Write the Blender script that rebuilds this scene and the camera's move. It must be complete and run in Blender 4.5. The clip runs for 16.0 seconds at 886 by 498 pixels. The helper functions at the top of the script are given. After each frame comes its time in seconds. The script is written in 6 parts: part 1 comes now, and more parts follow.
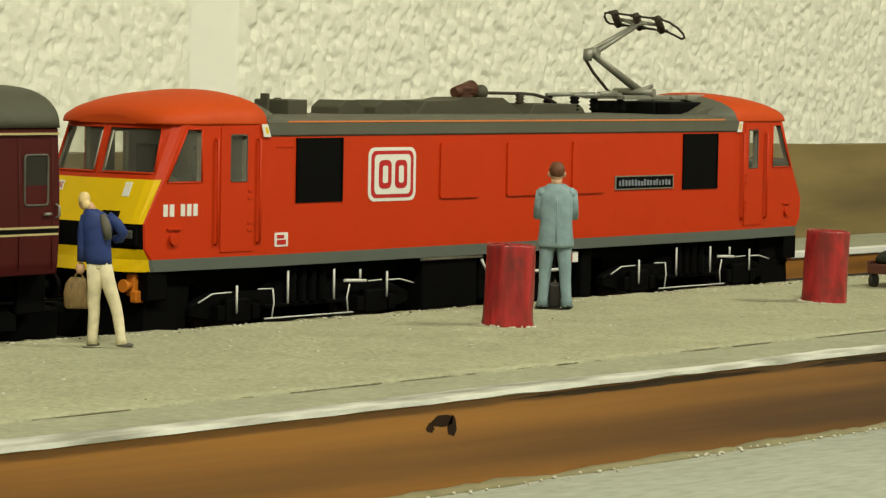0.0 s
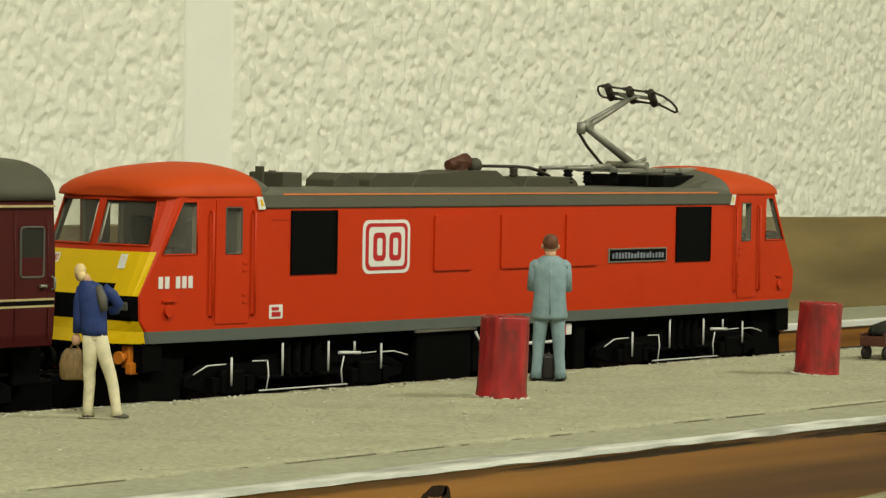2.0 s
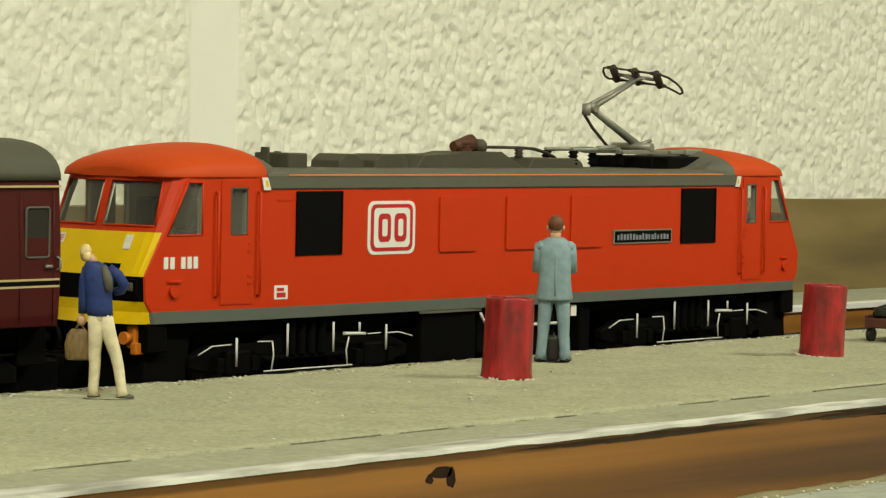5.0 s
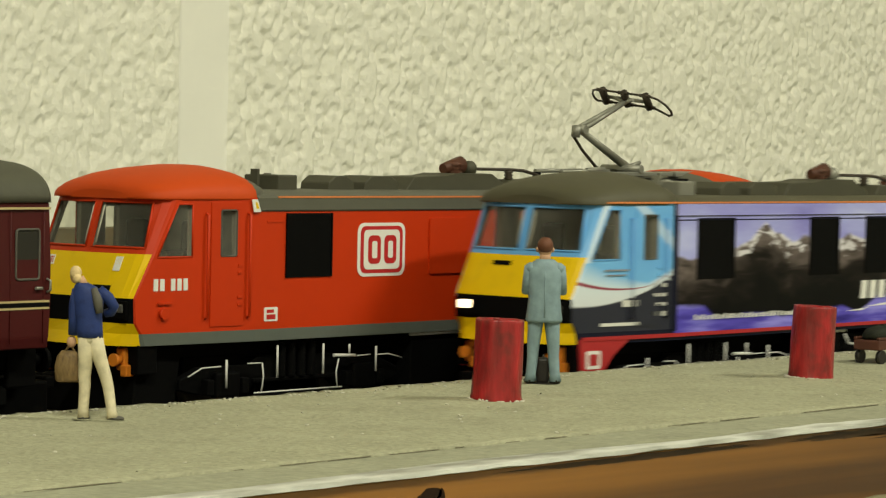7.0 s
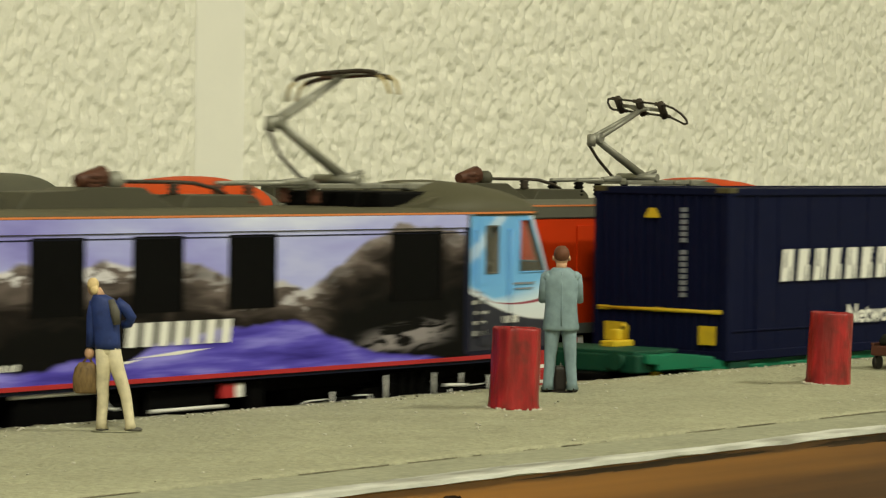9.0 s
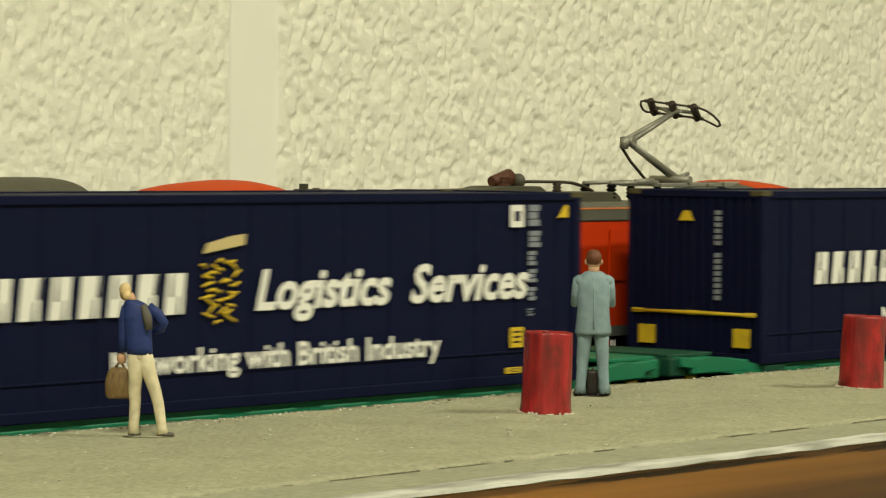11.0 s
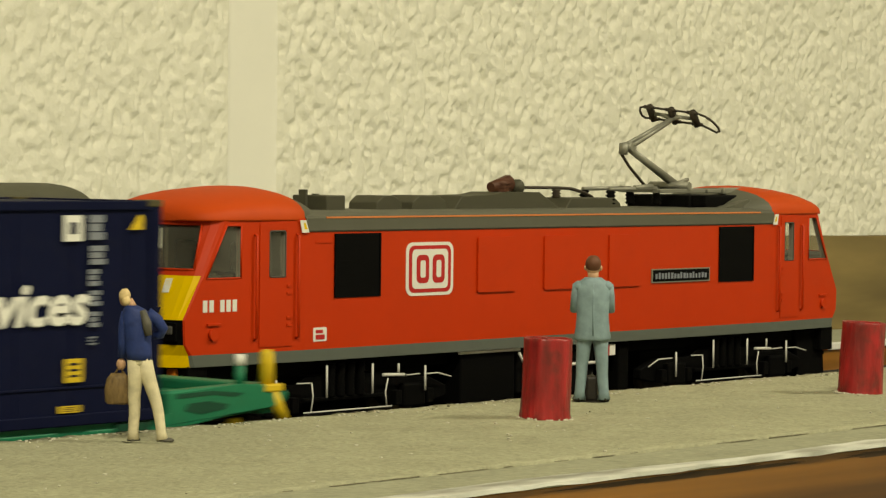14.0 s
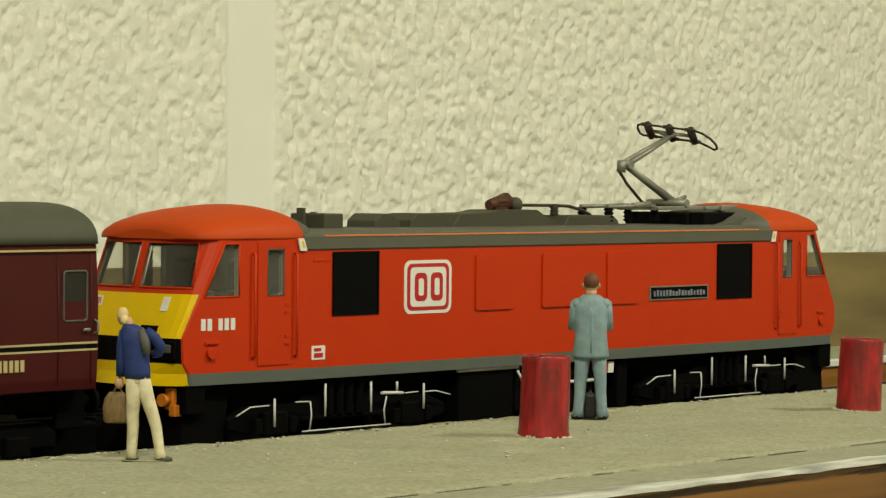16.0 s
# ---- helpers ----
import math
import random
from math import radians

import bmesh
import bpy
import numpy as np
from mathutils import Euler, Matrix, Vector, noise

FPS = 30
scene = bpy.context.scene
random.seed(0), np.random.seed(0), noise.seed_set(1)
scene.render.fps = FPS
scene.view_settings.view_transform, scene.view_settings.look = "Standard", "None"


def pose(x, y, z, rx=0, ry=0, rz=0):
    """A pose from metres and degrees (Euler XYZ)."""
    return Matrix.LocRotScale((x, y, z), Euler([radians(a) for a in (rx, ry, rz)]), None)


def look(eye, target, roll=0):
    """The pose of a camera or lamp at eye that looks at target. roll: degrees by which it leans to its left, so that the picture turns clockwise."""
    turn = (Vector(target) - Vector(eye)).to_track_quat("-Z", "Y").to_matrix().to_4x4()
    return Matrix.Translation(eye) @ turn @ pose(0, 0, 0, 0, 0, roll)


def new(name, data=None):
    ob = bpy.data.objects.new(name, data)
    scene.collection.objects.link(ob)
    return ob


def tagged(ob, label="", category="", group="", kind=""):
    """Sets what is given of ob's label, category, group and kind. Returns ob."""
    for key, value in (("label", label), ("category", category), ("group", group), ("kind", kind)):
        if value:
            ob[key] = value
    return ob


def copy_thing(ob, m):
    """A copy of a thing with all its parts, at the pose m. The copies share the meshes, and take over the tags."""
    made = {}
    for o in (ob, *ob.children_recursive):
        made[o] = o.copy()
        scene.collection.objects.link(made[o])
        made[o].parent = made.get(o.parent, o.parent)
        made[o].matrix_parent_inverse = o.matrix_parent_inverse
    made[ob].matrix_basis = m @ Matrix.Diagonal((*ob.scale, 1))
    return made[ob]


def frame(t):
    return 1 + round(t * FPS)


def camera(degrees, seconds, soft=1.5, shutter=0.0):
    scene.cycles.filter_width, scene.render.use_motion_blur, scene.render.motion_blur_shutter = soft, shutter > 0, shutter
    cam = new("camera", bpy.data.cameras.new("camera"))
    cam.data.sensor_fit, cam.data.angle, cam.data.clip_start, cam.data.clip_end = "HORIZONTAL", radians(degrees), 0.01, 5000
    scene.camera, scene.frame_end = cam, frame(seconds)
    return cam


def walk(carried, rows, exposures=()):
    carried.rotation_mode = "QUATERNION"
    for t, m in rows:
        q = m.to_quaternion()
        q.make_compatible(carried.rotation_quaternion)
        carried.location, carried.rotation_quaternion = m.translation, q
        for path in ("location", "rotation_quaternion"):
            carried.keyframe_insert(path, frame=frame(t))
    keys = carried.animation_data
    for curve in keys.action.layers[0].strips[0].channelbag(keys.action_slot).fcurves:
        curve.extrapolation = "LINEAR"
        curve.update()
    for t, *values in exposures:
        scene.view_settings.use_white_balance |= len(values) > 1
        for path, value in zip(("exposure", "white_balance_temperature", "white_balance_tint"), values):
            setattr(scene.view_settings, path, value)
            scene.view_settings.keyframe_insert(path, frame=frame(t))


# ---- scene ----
MM = 0.001

# ---- camera and its walk ----
cam = camera(16.34, 16.0, soft=1.3, shutter=0.5)
PATH = [
    (0.0, -424.44, -397.36, 58.22, -50.570, -3.442, -1.036),
    (0.5, -425.27, -397.93, 57.95, -50.588, -3.223, -1.053),
    (1.0, -425.77, -398.58, 57.91, -50.574, -2.892, -1.053),
    (1.5, -426.04, -398.70, 57.98, -50.661, -2.551, -1.049),
    (2.0, -426.36, -398.85, 57.88, -50.686, -2.058, -1.044),
    (2.5, -426.87, -399.27, 57.70, -50.715, -1.898, -1.008),
    (3.0, -426.92, -399.53, 57.59, -50.765, -1.755, -0.953),
    (3.5, -426.48, -399.11, 57.78, -50.744, -1.686, -0.933),
    (4.0, -426.45, -398.77, 58.00, -50.572, -1.645, -1.003),
    (4.2, -426.45, -398.77, 58.00, -50.540, -2.079, -0.955),
    (6.3, -427.16, -399.28, 58.07, -50.719, -2.467, -1.372),
    (6.5, -427.16, -399.28, 58.07, -50.759, -2.165, -1.226),
    (7.0, -427.19, -399.27, 57.96, -50.795, -2.006, -1.165),
    (7.5, -427.04, -399.19, 57.62, -50.785, -1.900, -1.004),
    (8.0, -426.71, -399.28, 57.08, -50.741, -1.876, -0.872),
    (8.5, -427.34, -399.62, 57.31, -50.653, -1.840, -0.764),
    (9.0, -427.74, -400.10, 57.33, -50.481, -1.772, -0.668),
    (9.5, -427.62, -400.21, 57.59, -50.335, -1.786, -0.635),
    (11.8, -427.38, -400.61, 58.71, -49.712, -1.816, -0.600),
    (12.0, -427.38, -400.61, 58.71, -50.008, -1.809, -0.601),
    (12.5, -427.28, -400.53, 58.64, -50.185, -1.772, -0.585),
    (13.0, -427.34, -400.40, 58.40, -49.924, -1.753, -0.625),
    (13.5, -427.37, -400.38, 58.41, -50.047, -1.742, -0.631),
    (14.0, -427.58, -400.42, 58.55, -49.860, -1.714, -0.642),
    (14.5, -427.67, -400.67, 58.59, -49.901, -1.700, -0.592),
    (15.0, -427.60, -400.59, 58.57, -49.981, -1.646, -0.596),
    (15.5, -427.54, -400.59, 58.55, -50.092, -1.507, -0.515),
    (16.0, -427.60, -400.60, 58.53, -49.889, -1.379, -0.485),
]
# seconds, stops, kelvin, tint
EXPOSURES = (
    (0.0, 0.08, 6370, 10), (0.5, 0.24, 6340, 10), (1.0, 0.18, 6300, 10), (1.5, -0.03, 6250, 10), (2.5, 0.0, 6150, 10), (3.5, -0.08, 6200, 10), (4.0, 0.0, 6250, 10),
    (6.3, 0.08, 6420, 10), (6.5, -0.02, 6400, 10), (7.5, -0.1, 6450, 10), (9.0, -0.1, 6520, 10), (9.5, -0.1, 6620, 10), (12.0, 0.03, 6740, 10.5), (12.5, -0.04, 6980, 10.5), (13.0, -0.07, 7120, 10.5),
    (13.5, -0.1, 7150, 10.5), (14.0, -0.1, 7150, 10.5), (15.0, -0.11, 6820, 10), (16.0, -0.12, 6500, 9.5),
)
walk(cam, [(t, pose(x * MM, y * MM, z * MM, 90 + p, r, h)) for t, x, y, z, h, p, r in PATH], exposures=EXPOSURES)

# ---- world and room light ----
world = bpy.data.worlds.new("room_dark")
world.use_nodes = True
world.node_tree.nodes["Background"].inputs[0].default_value = (0.9, 0.85, 0.7, 1)
world.node_tree.nodes["Background"].inputs[1].default_value = 0.02
scene.world = world


def area_lamp(name, where, target, sx, sy, watts, colour):
    data = bpy.data.lights.new(name, "AREA")
    data.shape, data.size, data.size_y, data.energy, data.color = "RECTANGLE", sx, sy, watts, colour
    ob = new(name, data)
    ob.matrix_world = look(where, target)
    return ob


LAMP_COLOUR = (1.0, 0.975, 0.76)
LAMPS = ((-0.95, -0.95, 1.30), (0.95, -1.15, 1.30))


# ---- materials ----
def nodes_of(name, rough=0.5, metal=0.0):
    m = bpy.data.materials.new(name)
    m.use_nodes = True
    nt = m.node_tree
    b = nt.nodes["Principled BSDF"]
    b.inputs["Roughness"].default_value, b.inputs["Metallic"].default_value = rough, metal
    return m, nt, b


def paint(name, colour, rough=0.45, metal=0.0, var=0.12, scale=120.0, bump=0.08, grain=1500.0, dirt=0.0, dirt_colour=(0.05, 0.045, 0.035), spec=0.3, depth=0.0004, speck=0.0, stretch=(1, 1, 1)):
    """A painted or moulded surface: slight tone changes at two scales, fine relief, a little dirt."""
    m, nt, b = nodes_of(name, rough, metal)
    b.inputs["Specular IOR Level"].default_value = spec
    N, L = nt.nodes, nt.links
    co = N.new("ShaderNodeTexCoord")
    n1, n2 = N.new("ShaderNodeTexNoise"), N.new("ShaderNodeTexNoise")
    for n, s, d in ((n1, scale, 4), (n2, grain, 3)):
        n.inputs["Scale"].default_value, n.inputs["Detail"].default_value = s, d
        mp = N.new("ShaderNodeMapping")
        mp.inputs["Scale"].default_value = stretch
        L.new(co.outputs["Object"], mp.inputs["Vector"])
        L.new(mp.outputs["Vector"], n.inputs["Vector"])
    mix = N.new("ShaderNodeMix")
    mix.data_type = "RGBA"
    c = Vector(colour)
    mix.inputs["A"].default_value = (*(c * (1 - var)), 1)
    mix.inputs["B"].default_value = (*[min(1, v) for v in c * (1 + var)], 1)
    L.new(n1.outputs["Fac"], mix.inputs["Factor"])
    last = mix.outputs["Result"]
    if dirt:
        n3 = N.new("ShaderNodeTexNoise")
        n3.inputs["Scale"].default_value, n3.inputs["Detail"].default_value = scale * 2.3, 6
        L.new(co.outputs["Object"], n3.inputs["Vector"])
        r = N.new("ShaderNodeValToRGB")
        r.color_ramp.elements[0].position, r.color_ramp.elements[1].position = 0.52, 0.75
        r.color_ramp.elements[1].color = (dirt, dirt, dirt, 1)
        L.new(n3.outputs["Fac"], r.inputs["Fac"])
        mx = N.new("ShaderNodeMix")
        mx.data_type = "RGBA"
        L.new(r.outputs["Color"], mx.inputs["Factor"])
        L.new(last, mx.inputs["A"])
        mx.inputs["B"].default_value = (*dirt_colour, 1)
        last = mx.outputs["Result"]
    if speck:
        mr, ms = N.new("ShaderNodeMapRange"), N.new("ShaderNodeMix")
        mr.inputs["From Min"].default_value, mr.inputs["From Max"].default_value = 0.3, 0.7
        mr.inputs["To Min"].default_value, mr.inputs["To Max"].default_value = 1 - speck, 1 + speck
        L.new(n2.outputs["Fac"], mr.inputs["Value"])
        ms.data_type, ms.blend_type = "RGBA", "MULTIPLY"
        ms.inputs["Factor"].default_value = 1.0
        L.new(last, ms.inputs["A"])
        L.new(mr.outputs["Result"], ms.inputs["B"])
        last = ms.outputs["Result"]
    L.new(last, b.inputs["Base Color"])
    if bump:
        bp = N.new("ShaderNodeBump")
        bp.inputs["Strength"].default_value, bp.inputs["Distance"].default_value = bump, depth
        L.new(n2.outputs["Fac"], bp.inputs["Height"])
        L.new(bp.outputs["Normal"], b.inputs["Normal"])
    return m


RED = paint("loco_red_paint", (0.50, 0.033, 0.002), 0.5, var=0.06, bump=0.03, dirt=0.08, dirt_colour=(0.25, 0.02, 0.004), spec=0.22)
RED_ROOF = paint("red_roof_paint", (0.48, 0.053, 0.003), 0.6, var=0.08, bump=0.04, dirt=0.1, dirt_colour=(0.3, 0.03, 0.01), spec=0.2)
YELLOW = paint("warning_yellow", (0.74, 0.49, 0.001), 0.45, var=0.05, bump=0.03, dirt=0.1, spec=0.15)
GREY = paint("roof_grey", (0.095, 0.095, 0.072), 0.6, var=0.1, bump=0.05, dirt=0.15)
SKIRT = paint("skirt_grey", (0.10, 0.115, 0.10), 0.5, var=0.06, bump=0.03, dirt=0.15)
BLACK = paint("underframe_black", (0.003, 0.003, 0.003), 0.6, var=0.3, bump=0.06, spec=0.03)
VENT = paint("louvre_black", (0.004, 0.004, 0.004), 0.6, var=0.2, bump=0.05, spec=0.04)
ORANGE = paint("orange_line", (0.62, 0.20, 0.06), 0.5, var=0.05, bump=0)
BUFFER = paint("buffer_orange", (0.62, 0.19, 0.015), 0.45, var=0.15, bump=0.05)
WHITE = paint("white_print", (0.72, 0.72, 0.68), 0.5, var=0.05, bump=0)
WHITEWASH = paint("white_brushed_line", (0.62, 0.62, 0.58), 0.6, var=0.1, bump=0.1)
DB_RED = paint("badge_red", (0.45, 0.02, 0.02), 0.5, var=0.05, bump=0)
BROWN_RED = paint("insulator_brown", (0.085, 0.032, 0.018), 0.5, var=0.2, bump=0.05)
STEEL = paint("pantograph_steel", (0.25, 0.25, 0.21), 0.45, 0.4, var=0.15, bump=0.08)
DARKSTEEL = paint("pan_head_dark", (0.05, 0.04, 0.03), 0.5, 0.3, var=0.25, bump=0.08)
EQUIP = paint("roof_equipment_grey", (0.060, 0.058, 0.038), 0.6, var=0.15, bump=0.06, dirt=0.2)
MAROON = paint("crimson_lake", (0.058, 0.0075, 0.0075), 0.45, var=0.12, bump=0.03, spec=0.2)
CREAM = paint("lining_cream", (0.48, 0.39, 0.19), 0.5, var=0.05, bump=0)
COACH_ROOF = paint("coach_roof_grey", (0.072, 0.072, 0.050), 0.65, var=0.15, bump=0.08, dirt=0.3)
SKYBLUE = paint("light_blue_paint", (0.12, 0.36, 0.72), 0.4, var=0.05, bump=0.03)
NAVY = paint("cab_navy", (0.010, 0.011, 0.024), 0.5, var=0.1, bump=0.03, spec=0.08)
OLIVE = paint("malcolm_roof_grey", (0.07, 0.066, 0.038), 0.6, var=0.12, bump=0.05, dirt=0.2)
REDLINE = paint("sole_bar_red", (0.38, 0.022, 0.024), 0.45, var=0.06, bump=0.02)
BOXBLUE = paint("container_navy", (0.005, 0.007, 0.027), 0.55, var=0.12, bump=0.05, dirt=0.05, spec=0.05)
BOXYELLOW = paint("container_yellow", (0.60, 0.42, 0.02), 0.5, var=0.15, bump=0.05, dirt=0.2)
GREYPRINT = paint("grey_code_print", (0.20, 0.22, 0.26), 0.5, var=0.15, bump=0)
CASTING = paint("casting_dull_yellow", (0.07, 0.06, 0.025), 0.6, var=0.3, scale=300, bump=0.1)
# darker copy of the wagon green: painted shade of openings, darker fittings
DEEPGREEN = paint("wagon_dark_green", (0.004, 0.055, 0.03), 0.6, var=0.2, bump=0.05)
GREEN = paint("wagon_green", (0.008, 0.155, 0.078), 0.45, var=0.12, bump=0.05, dirt=0.15)
DRUM = paint("drum_red_brushwork", (0.27, 0.012, 0.014), 0.34, var=0.5, scale=150, bump=0.7, grain=330, dirt=0.75, dirt_colour=(0.10, 0.018, 0.014), spec=0.5, depth=0.0007, speck=0.35, stretch=(1.6, 1.6, 0.45))
DRUMTOP = paint("drum_red_lid", (0.24, 0.03, 0.026), 0.5, var=0.2, scale=260, bump=0.2, grain=500)
PLASTER = paint("plaster_crumb", (0.50, 0.48, 0.39), 0.8, var=0.15, scale=600, bump=0.3, grain=2500)
SUIT = paint("suit_blue_grey", (0.20, 0.285, 0.32), 0.55, var=0.22, scale=260, bump=0.35, grain=600, speck=0.12)
SKIN = paint("figure_skin", (0.50, 0.30, 0.18), 0.55, var=0.1, scale=300, bump=0.05)
HAIR = paint("figure_hair_brown", (0.13, 0.05, 0.025), 0.6, var=0.2, scale=500, bump=0.2)
BLOND = paint("figure_hair_straw", (0.62, 0.47, 0.24), 0.6, var=0.3, scale=500, bump=0.3, dirt=0.4, dirt_colour=(0.35, 0.24, 0.10))
JUMPER = paint("jumper_blue", (0.018, 0.036, 0.15), 0.6, var=0.3, scale=300, bump=0.4, grain=600, dirt=0.4, dirt_colour=(0.008, 0.012, 0.04))
TROUSER = paint("trouser_cream", (0.60, 0.54, 0.37), 0.65, var=0.18, scale=300, bump=0.3, grain=600, dirt=0.35, dirt_colour=(0.33, 0.29, 0.19), speck=0.1)
BAG = paint("bag_tan", (0.17, 0.11, 0.045), 0.6, var=0.5, scale=500, bump=0.4, grain=700, dirt=0.5, speck=0.35, stretch=(2, 2, 0.6))
SHOE = paint("shoe_dark", (0.02, 0.017, 0.014), 0.55, var=0.2, bump=0.1)
STRAP = paint("strap_grey", (0.09, 0.085, 0.07), 0.6, var=0.2, bump=0.1)
RAIL = paint("rail_nickel", (0.35, 0.33, 0.30), 0.35, 0.9, var=0.1, bump=0.05)
SLEEPER = paint("sleeper_black_plastic", (0.025, 0.022, 0.018), 0.6, var=0.2, bump=0.1)
CEIL = paint("ceiling_white", (0.75, 0.74, 0.70), 0.9, var=0.04, scale=6, bump=0.2, grain=300)
ROOMWALL = paint("room_wall_cream", (0.72, 0.69, 0.56), 0.85, var=0.05, scale=8, bump=0.3, grain=200)
CARPET = paint("room_floor_grey", (0.12, 0.11, 0.10), 0.95, var=0.2, scale=15, bump=0.3, grain=800)
WALLPAINT = paint("relief_wall_cream", (0.86, 0.85, 0.755), 0.7, var=0.04, scale=25, bump=0.6, grain=260, depth=0.0016)
STRIPPAINT = paint("smooth_wall_cream", (0.92, 0.91, 0.845), 0.6, var=0.03, scale=25, bump=0.15, grain=200)
STONE = paint("platform_grit", (0.322, 0.320, 0.216), 0.92, var=0.2, scale=60, bump=0.55, grain=950, dirt=0.28, dirt_colour=(0.20, 0.195, 0.125), depth=0.0009, speck=0.14)
COPING = paint("platform_edge_grey", (0.285, 0.288, 0.202), 0.88, var=0.18, scale=90, bump=0.45, grain=700, dirt=0.3, dirt_colour=(0.20, 0.205, 0.15), depth=0.0007, speck=0.12)
GROUND = paint("baseboard_grey", (0.33, 0.35, 0.29), 0.85, var=0.16, scale=30, bump=0.6, grain=400, dirt=0.35, dirt_colour=(0.25, 0.26, 0.20), speck=0.12, stretch=(0.5, 1.3, 1))
BED_SHADE = paint("under_train_dark", (0.02, 0.018, 0.015), 0.9, var=0.4, scale=700, bump=0.9, grain=1200)
INTERIOR = paint("cab_interior", (0.24, 0.225, 0.185), 0.8, var=0.2, bump=0.05)
TROLLEYWOOD = paint("trolley_brown", (0.085, 0.03, 0.018), 0.7, var=0.3, scale=400, bump=0.2)


def wood(name, dark, light, sx, rough=0.5, along=0.035):
    """Planed timber, grain along x."""
    m, nt, b = nodes_of(name, rough)
    N, L = nt.nodes, nt.links
    co, mp = N.new("ShaderNodeTexCoord"), N.new("ShaderNodeMapping")
    mp.inputs["Scale"].default_value = (sx * along, sx, sx)
    L.new(co.outputs["Object"], mp.inputs["Vector"])
    n1, n2 = N.new("ShaderNodeTexNoise"), N.new("ShaderNodeTexNoise")
    n1.inputs["Scale"].default_value, n1.inputs["Detail"].default_value, n1.inputs["Distortion"].default_value = 1.0, 6, 0.6
    n2.inputs["Scale"].default_value, n2.inputs["Detail"].default_value = 5.0, 3
    for n in (n1, n2):
        L.new(mp.outputs["Vector"], n.inputs["Vector"])
    r = N.new("ShaderNodeValToRGB")
    r.color_ramp.elements[0].position, r.color_ramp.elements[1].position = 0.35, 0.66
    r.color_ramp.elements[0].color, r.color_ramp.elements[1].color = (*dark, 1), (*light, 1)
    L.new(n1.outputs["Fac"], r.inputs["Fac"])
    fine, ms = N.new("ShaderNodeMapRange"), N.new("ShaderNodeMix")
    fine.inputs["To Min"].default_value, fine.inputs["To Max"].default_value = 0.6, 1.4
    L.new(n2.outputs["Fac"], fine.inputs["Value"])
    ms.data_type, ms.blend_type = "RGBA", "MULTIPLY"
    ms.inputs["Factor"].default_value = 1.0
    L.new(r.outputs["Color"], ms.inputs["A"])
    L.new(fine.outputs["Result"], ms.inputs["B"])
    L.new(ms.outputs["Result"], b.inputs["Base Color"])
    bp = N.new("ShaderNodeBump")
    bp.inputs["Strength"].default_value, bp.inputs["Distance"].default_value = 0.35, 0.0004
    L.new(n2.outputs["Fac"], bp.inputs["Height"])
    L.new(bp.outputs["Normal"], b.inputs["Normal"])
    return m


WOOD = wood("varnished_pine", (0.070, 0.028, 0.006), (0.31, 0.130, 0.018), 60, 0.42)
BOARD = wood("backboard_wood", (0.045, 0.033, 0.012), (0.20, 0.145, 0.052), 26, 0.6, 0.16)
STAIN = paint("timber_stain", (0.060, 0.030, 0.011), 0.5, var=0.6, scale=60, bump=0.2, grain=300, speck=0.3, stretch=(0.3, 1, 1))
KNOT = paint("knot_dark_brown", (0.02, 0.010, 0.005), 0.7, var=0.4, scale=500, bump=0.1, spec=0.1)


GLASS = paint("lamp_glazing", (0.10, 0.10, 0.09), 0.12, var=0.1, bump=0, spec=0.5)


def clear_glazing():
    """Clear moulded glazing with a faint dusty film and a plain gloss."""
    m = bpy.data.materials.new("clear_glazing")
    m.use_nodes = True
    N, L = m.node_tree.nodes, m.node_tree.links
    N.remove(N["Principled BSDF"])
    through_it, film, gloss = N.new("ShaderNodeBsdfTransparent"), N.new("ShaderNodeBsdfDiffuse"), N.new("ShaderNodeBsdfGlossy")
    through_it.inputs["Color"].default_value = (0.95, 0.95, 0.92, 1)
    film.inputs["Color"].default_value = (0.42, 0.41, 0.35, 1)
    gloss.inputs["Roughness"].default_value = 0.08
    co, ns, rmp = N.new("ShaderNodeTexCoord"), N.new("ShaderNodeTexNoise"), N.new("ShaderNodeMapRange")
    ns.inputs["Scale"].default_value, ns.inputs["Detail"].default_value = 140, 5
    L.new(co.outputs["Object"], ns.inputs["Vector"])
    L.new(ns.outputs["Fac"], rmp.inputs["Value"])
    rmp.inputs["From Min"].default_value, rmp.inputs["From Max"].default_value = 0.3, 0.7
    rmp.inputs["To Min"].default_value, rmp.inputs["To Max"].default_value = 0.03, 0.11
    a, b = N.new("ShaderNodeMixShader"), N.new("ShaderNodeMixShader")
    b.inputs[0].default_value = 0.035
    L.new(rmp.outputs["Result"], a.inputs[0])
    L.new(through_it.outputs[0], a.inputs[1])
    L.new(film.outputs[0], a.inputs[2])
    L.new(a.outputs[0], b.inputs[1])
    L.new(gloss.outputs[0], b.inputs[2])
    L.new(b.outputs[0], N["Material Output"].inputs["Surface"])
    return m


CLEAR = clear_glazing()
HEADLIGHT, hl_nt, hl_b = nodes_of("lit_headlight", 0.2)
hl_b.inputs["Base Color"].default_value = (0.9, 0.8, 0.6, 1)
hl_b.inputs["Emission Color"].default_value = (1, 0.72, 0.42, 1)
hl_b.inputs["Emission Strength"].default_value = 3.5
LAMPGLOW, lg_nt, lg_b = nodes_of("lamp_diffuser", 0.4)
lg_b.inputs["Emission Color"].default_value = (*LAMP_COLOUR, 1)
lg_b.inputs["Emission Strength"].default_value = 2.0


